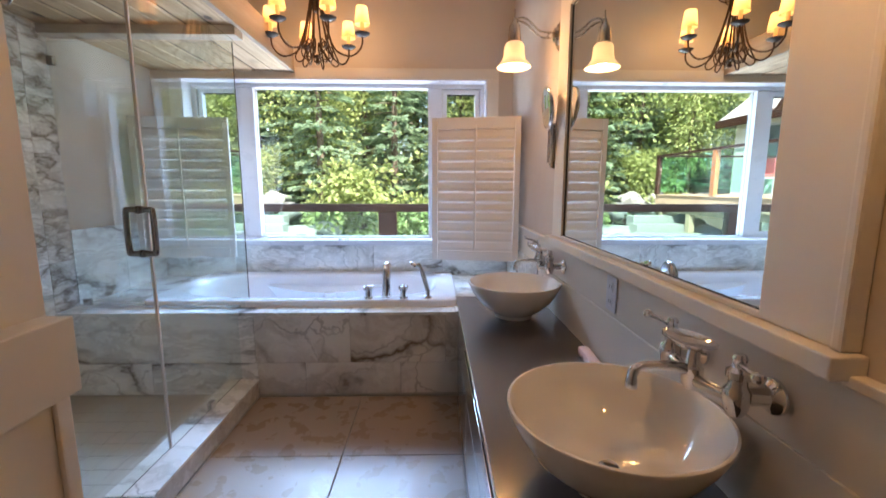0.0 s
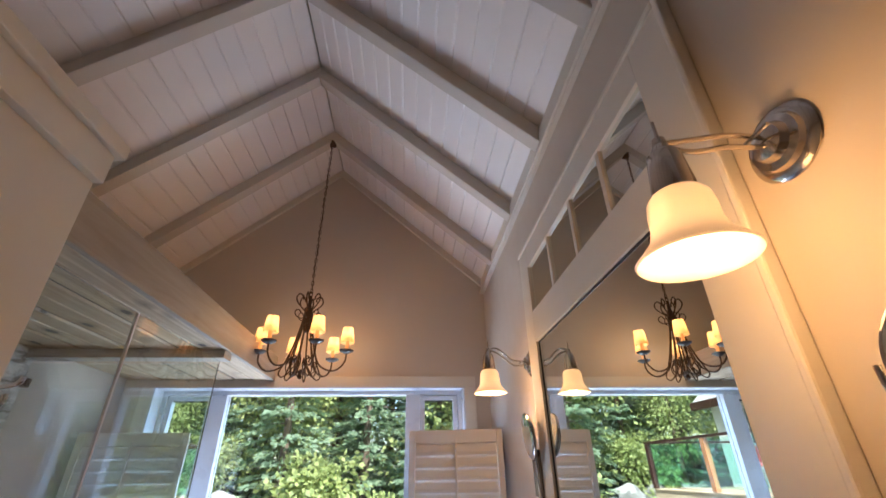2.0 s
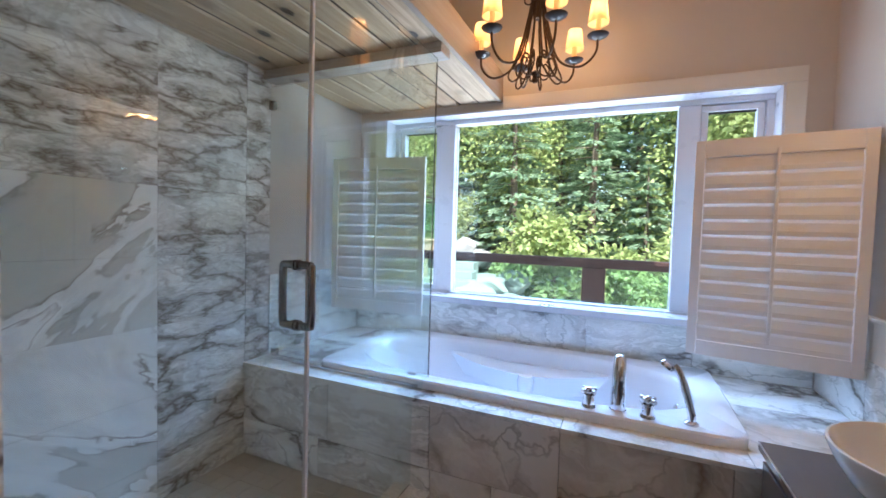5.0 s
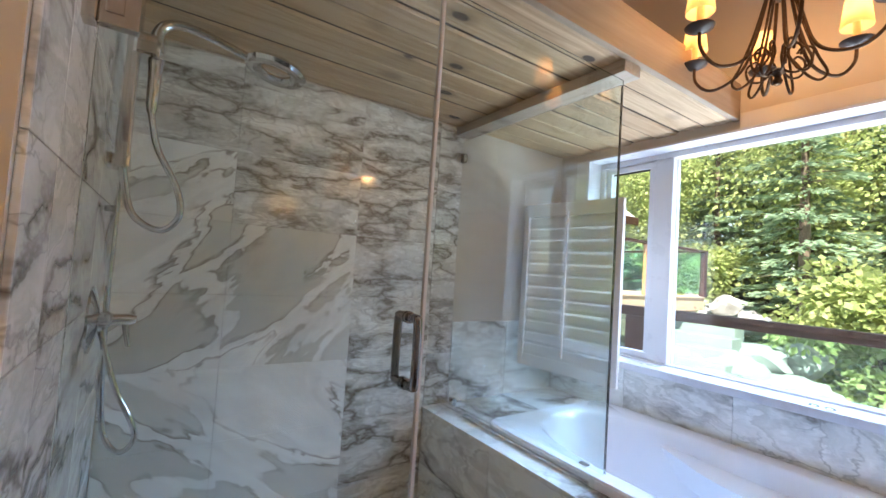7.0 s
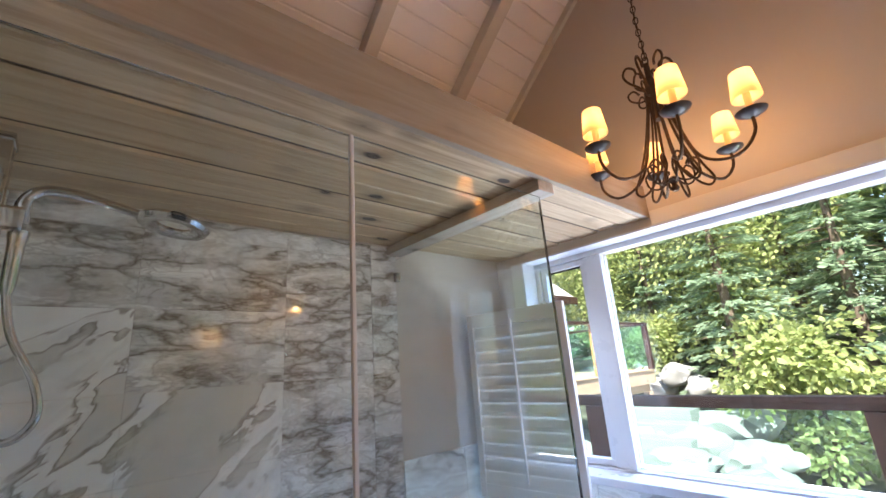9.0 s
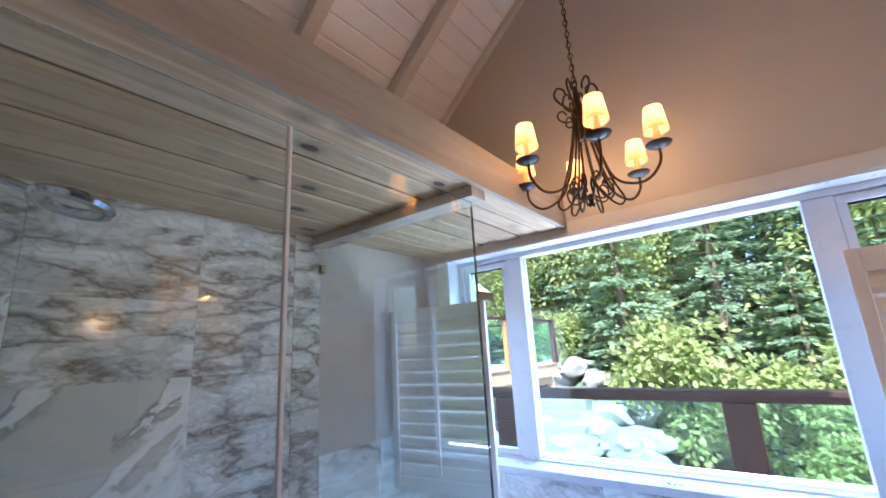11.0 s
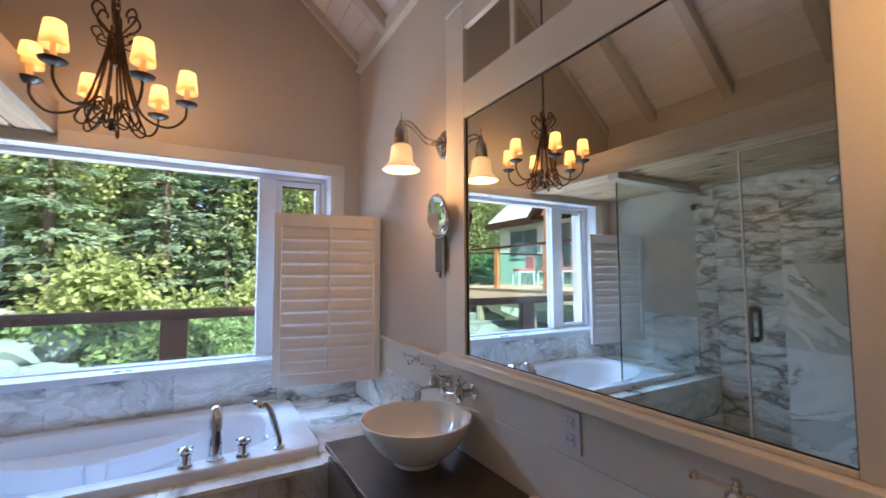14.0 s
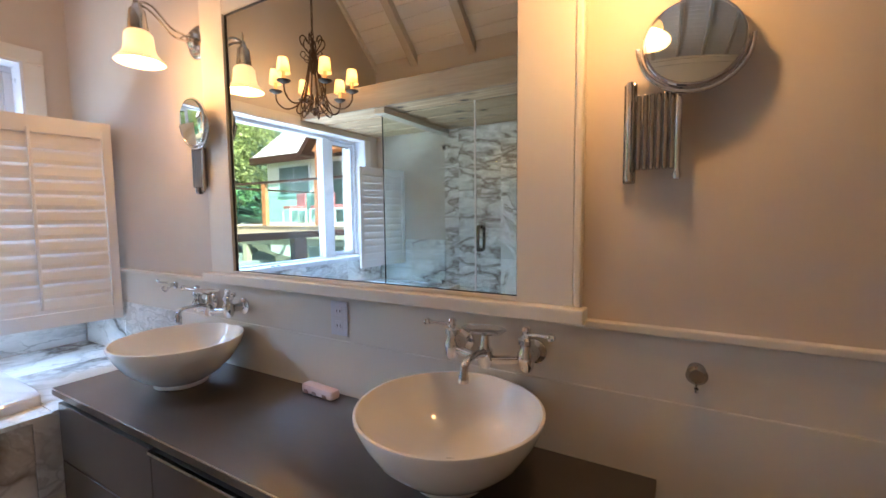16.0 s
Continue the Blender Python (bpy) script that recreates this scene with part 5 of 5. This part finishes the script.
for y in (-2.6, -0.6, 1.4, 2.6):
    part("leg", box(-0.2, -0.06, y, y + 0.14, -2.6, -0.422), DECKWOOD, wd)
wr = thing("raised_balustrade", (-4.0, 9.5, 1.165), "brown timber balustrade with teal glass on the raised deck", "railing")
part("top_rail", box(-0.07, 0.05, -3.4, 2.85, 0.955, 1.0, 0.006), WOOD, wr)
part("top_rail", box(-3.9, -0.071, 2.73, 2.85, 0.955, 1.0, 0.006), WOOD, wr)
for y in (-2.9, -1.2, 0.5, 2.72):
    part("post", box(-0.06, 0.04, y, y + 0.12, 0.0, 0.953, 0.004), CEDAR if y < 1 else WOOD, wr)
for y0, y1 in ((-2.77, -1.21), (-1.07, 0.49), (0.63, 2.71)):
    g = part("glass_panel", box(-0.014, -0.006, y0, y1, 0.06, 0.93), TEAL, wr)
    g.visible_shadow = False
g = part("glass_panel", box(-3.8, -0.07, 2.785, 2.793, 0.06, 0.93), TEAL, wr)
g.visible_shadow = False

hw = thing("neighbouring_house_wing", (-7.6, 11.0, 1.0), "white rendered house wing with a pale roof and cedar gable", "house")
part("wall", box(-5.0, 0.0, -5.0, 3.6, -2.2, 2.5), SIDING, hw)
rf = prism([(-5.4, 2.25), (0.30, 2.25), (0.30, 2.42), (-2.4, 4.6), (-5.4, 2.9)], "y", -5.4, 4.1)
part("roof", rf, ROOFING, hw)
part("fascia", box(0.301, 0.35, -5.4, 4.1, 2.2, 2.44, 0.005), WOOD, hw)
gab = part("gable", prism([(-2.1, 2.3), (0.4, 2.3), (-0.85, 3.75)], "x", 0.1, 0.9), CEDAR, hw, "orange cedar porch gable")
part("gable_roof", join(prism([(-2.35, 2.2), (-0.85, 3.9), (-0.85, 4.03), (-2.55, 2.2)], "x", -0.4, 1.1), prism([(0.65, 2.2), (-0.85, 3.9), (-0.85, 4.03), (0.85, 2.2)], "x", -0.4, 1.1)), WOOD, gab)
for y in (-1.9, 0.2):
    part("porch_post", box(0.72, 0.88, y - 0.09, y + 0.09, 0.16, 2.3), CEDAR, hw)
GLAZE = glass("house_window_glass", (0.55, 0.62, 0.64), 1.5)
for y0, y1, z0, z1 in ((1.5, 2.9, 1.15, 2.05), (-0.9, 0.9, 0.2, 2.1), (-3.9, -2.3, 0.6, 2.05)):
    w = part("window", box(0.001, 0.05, y0 - 0.08, y1 + 0.08, z0 - 0.08, z1 + 0.08, 0.005), VINYL, hw)
    part("pane", box(0.051, 0.058, y0, (y0 + y1) / 2 - 0.02, z0, z1), GLAZE, w)
    part("pane", box(0.051, 0.058, (y0 + y1) / 2 + 0.02, y1, z0, z1), GLAZE, w)
RED = painted("faded_red_fabric", (0.55, 0.12, 0.13), 0.8)


def patio_chair(x, y, rz):
    c = thing("patio_chair", (x, y, 1.163), "white patio chair with a faded red cushion", "chair", "patio chairs", rz=rz)
    part("seat", box(-0.25, 0.25, -0.25, 0.25, 0.38, 0.42, 0.01), VINYL, c)
    part("cushion", box(-0.23, 0.23, -0.23, 0.23, 0.421, 0.50, 0.03), RED, c)
    part("backrest", box(-0.25, -0.20, -0.25, 0.25, 0.421, 0.86, 0.01), RED, c)
    for sx in (-1, 1):
        for sy_ in (-1, 1):
            part("leg", box(sx * 0.23 - 0.02, sx * 0.23 + 0.02, sy_ * 0.23 - 0.02, sy_ * 0.23 + 0.02, 0, 0.379), VINYL, c)


patio_chair(-6.0, 10.3, 0)
patio_chair(-5.9, 11.3, 15)
patio_chair(-5.9, 9.3, -10)

# ---------------------------------------------------------------- tiles and slabs, the pieces of floors and walls


def tile_mesh(dx, dy, dz, mat, bev=0.0025):
    return mesh("tile", box(0, dx, 0, dy, 0, dz, 0) if bev == 0 else box(0, dx, 0, dy, 0, dz, bev), mat)


J = 0.004
# floor: 0.61 m porcelain, joints as laid
ft = bpy.data.objects["floor"]
xs = [BX, 0.092 - 0.61 + 0.0, 0.092, 0.702, XR]
ys_ = [3.842 - 0.61 * k for k in range(9)][::-1]
cols = [(CURB_X1 + 0.004, 0.092), (0.092, 0.702), (0.702, XR)]
for j in range(len(ys_) - 1):
    for x0, x1 in cols:
        if ys_[j] < BY and x0 < BX:
            x0 = BX + 0.004
        piece("floor_tile", tile_mesh(x1 - x0 - J, ys_[j + 1] - ys_[j] - J, 0.012, FLOOR_TILE), ft, (x0 + J / 2, ys_[j] + J / 2, -0.012))
# shower floor of small squares, joined
b = bmesh.new()
nx, ny = 10, 15
sx, sy2 = (CURB_X0 - XL) / nx, (DECK_Y - BY) / ny
for i in range(nx):
    for j in range(ny):
        box(XL + i * sx + 0.001, XL + (i + 1) * sx - 0.001, BY + j * sy2 + 0.001, BY + (j + 1) * sy2 - 0.001, -0.01, 0.012, 0, bm=b)
solid("shower_floor", b, SHOWER_FLOOR, "small taupe square tiles of the shower floor", "shower floor", kind="structure")
cb = thing("curb", (0, 0, 0), "marble curb under the shower glass", "curb", kind="structure")
part("curb_core", box(CURB_X0 + 0.012, CURB_X1 - 0.012, BY + 0.001, DECK_Y - 0.001, -0.01, CURB_Z - 0.016), GROUT, cb)
ylen = (DECK_Y - BY - 0.006) / 3
for k in range(3):
    y0 = BY + 0.003 + k * ylen
    piece("curb_cap", tile_mesh(CURB_X1 - CURB_X0 + 0.02, ylen - 0.003, 0.016, MARBLE), cb, (CURB_X0 - 0.01, y0, CURB_Z - 0.016))
    piece("curb_face", tile_mesh(0.012, ylen - 0.003, CURB_Z - 0.017, MARBLE_SKIRT), cb, (CURB_X1 - 0.012, y0, 0.0005))
    piece("curb_face", tile_mesh(0.012, ylen - 0.003, CURB_Z - 0.030, MARBLE), cb, (CURB_X0, y0, 0.0125))
# tub skirt: two rows, the lower one offset
for z0, z1, cuts in ((0.0135, 0.222, [XL, -1.25, CURB_X1, -0.27, 0.34, VX + 0.02]), (0.225, DECK_Z - 0.021, [XL, -1.19, CURB_X0 + 0.17, 0.019, 0.63, VX + 0.02])):
    for x0, x1 in zip(cuts, cuts[1:]):
        piece("skirt_tile", tile_mesh(x1 - x0 - 0.003, 0.0115, z1 - z0, MARBLE_SKIRT if x0 > -0.7 else MARBLE), tub_surround, (x0 + 0.0015, DECK_Y, z0))
# deck slabs round the tub
for x0, x1, y0, y1 in ((XL, -1.2, DECK_Y - 0.012, 3.984), (-1.2, 0.02, DECK_Y - 0.012, 3.984), (0.02, VX - 0.013, DECK_Y - 0.012, 3.984), (VX - 0.013, XR - 0.021, DECK_Y + 0.001, 3.984),
                       (XL, -1.362, 3.986, 4.5), (XL, -1.362, 4.502, Y1 - 0.03), (0.702, XR - 0.021, 3.986, 4.5), (0.702, XR - 0.021, 4.502, Y1 - 0.03), (-1.36, -0.3, 4.932, Y1 - 0.03), (-0.298, 0.7, 4.932, Y1 - 0.03)):
    piece("deck_slab", tile_mesh(x1 - x0 - 0.002, y1 - y0 - 0.002, 0.02, MARBLE), tub_surround, (x0 + 0.001, y0 + 0.001, DECK_Z - 0.02))
# marble upstand below the window and along the side walls
north = bpy.data.objects["wall_north"]
for x0, x1 in ((XL + 0.014, -1.2), (-1.2, -0.59), (-0.59, 0.02), (0.02, 0.63), (0.63, XR - 0.022)):
    piece("upstand_tile", tile_mesh(x1 - x0 - 0.002, 0.028, WZ0 - 0.026 - DECK_Z, MARBLE), north, (x0, Y1 - 0.0285, DECK_Z + 0.0005))
for y0, y1 in ((GY + 0.01, 4.5), (4.5, Y1 - 0.03)):
    piece("upstand_tile", tile_mesh(0.012, y1 - y0 - 0.002, 1.06 - DECK_Z, MARBLE), wall_west, (XL + 0.0005, y0, DECK_Z + 0.0005))
for y0, y1 in ((VY1 + 0.002, 4.45), (4.45, Y1 - 0.03)):
    piece("upstand_tile", tile_mesh(0.006, y1 - y0 - 0.002, 0.30, MARBLE), wall_east, (XR - 0.0206, y0, DECK_Z + 0.0005))
# shower walls
rows_ = [0.013, 0.206, 0.539, 0.872, 1.205, 1.538, 1.871, 2.204, SOF_Z - 0.008]
cuts = [BY + 0.013, 2.735, 3.352, 3.852]
for z0, z1 in zip(rows_, rows_[1:]):
    for k, (y0, y1) in enumerate(zip(cuts, cuts[1:])):
        look_of = MARBLE_BED if k == 2 or z0 > (1.6 if k == 0 else 1.5) else MARBLE_SLAB if z0 > 0.8 else MARBLE_SLAB_LOW
        piece("wall_tile", tile_mesh(0.012, y1 - y0 - 0.001, z1 - z0 - 0.001, look_of, 0.0012), wall_west, (XL + 0.0005, y0 + 0.0005, z0))
    if z1 > DECK_Z + 0.1:
        zb = max(z0, DECK_Z + 0.001)
        piece("wall_tile", tile_mesh(0.012, GY + 0.004 - 3.853, z1 - zb - 0.002, MARBLE_BED), wall_west, (XL + 0.0005, 3.854, zb))
part_wall = bpy.data.objects["wall_partition"]
for z0, z1 in zip(rows_, rows_[1:]):
    for x0, x1 in ((XL + 0.013, -1.22), (-1.22, -0.61), (-0.61, BX - 0.012)):
        zb = z0 if x1 < -0.7 else max(z0, CURB_Z + 0.001)
        if zb < z1:
            piece("wall_tile", tile_mesh(x1 - x0 - 0.002, 0.011, z1 - zb - 0.002, MARBLE), part_wall, (x0, BY + 0.0005, zb))
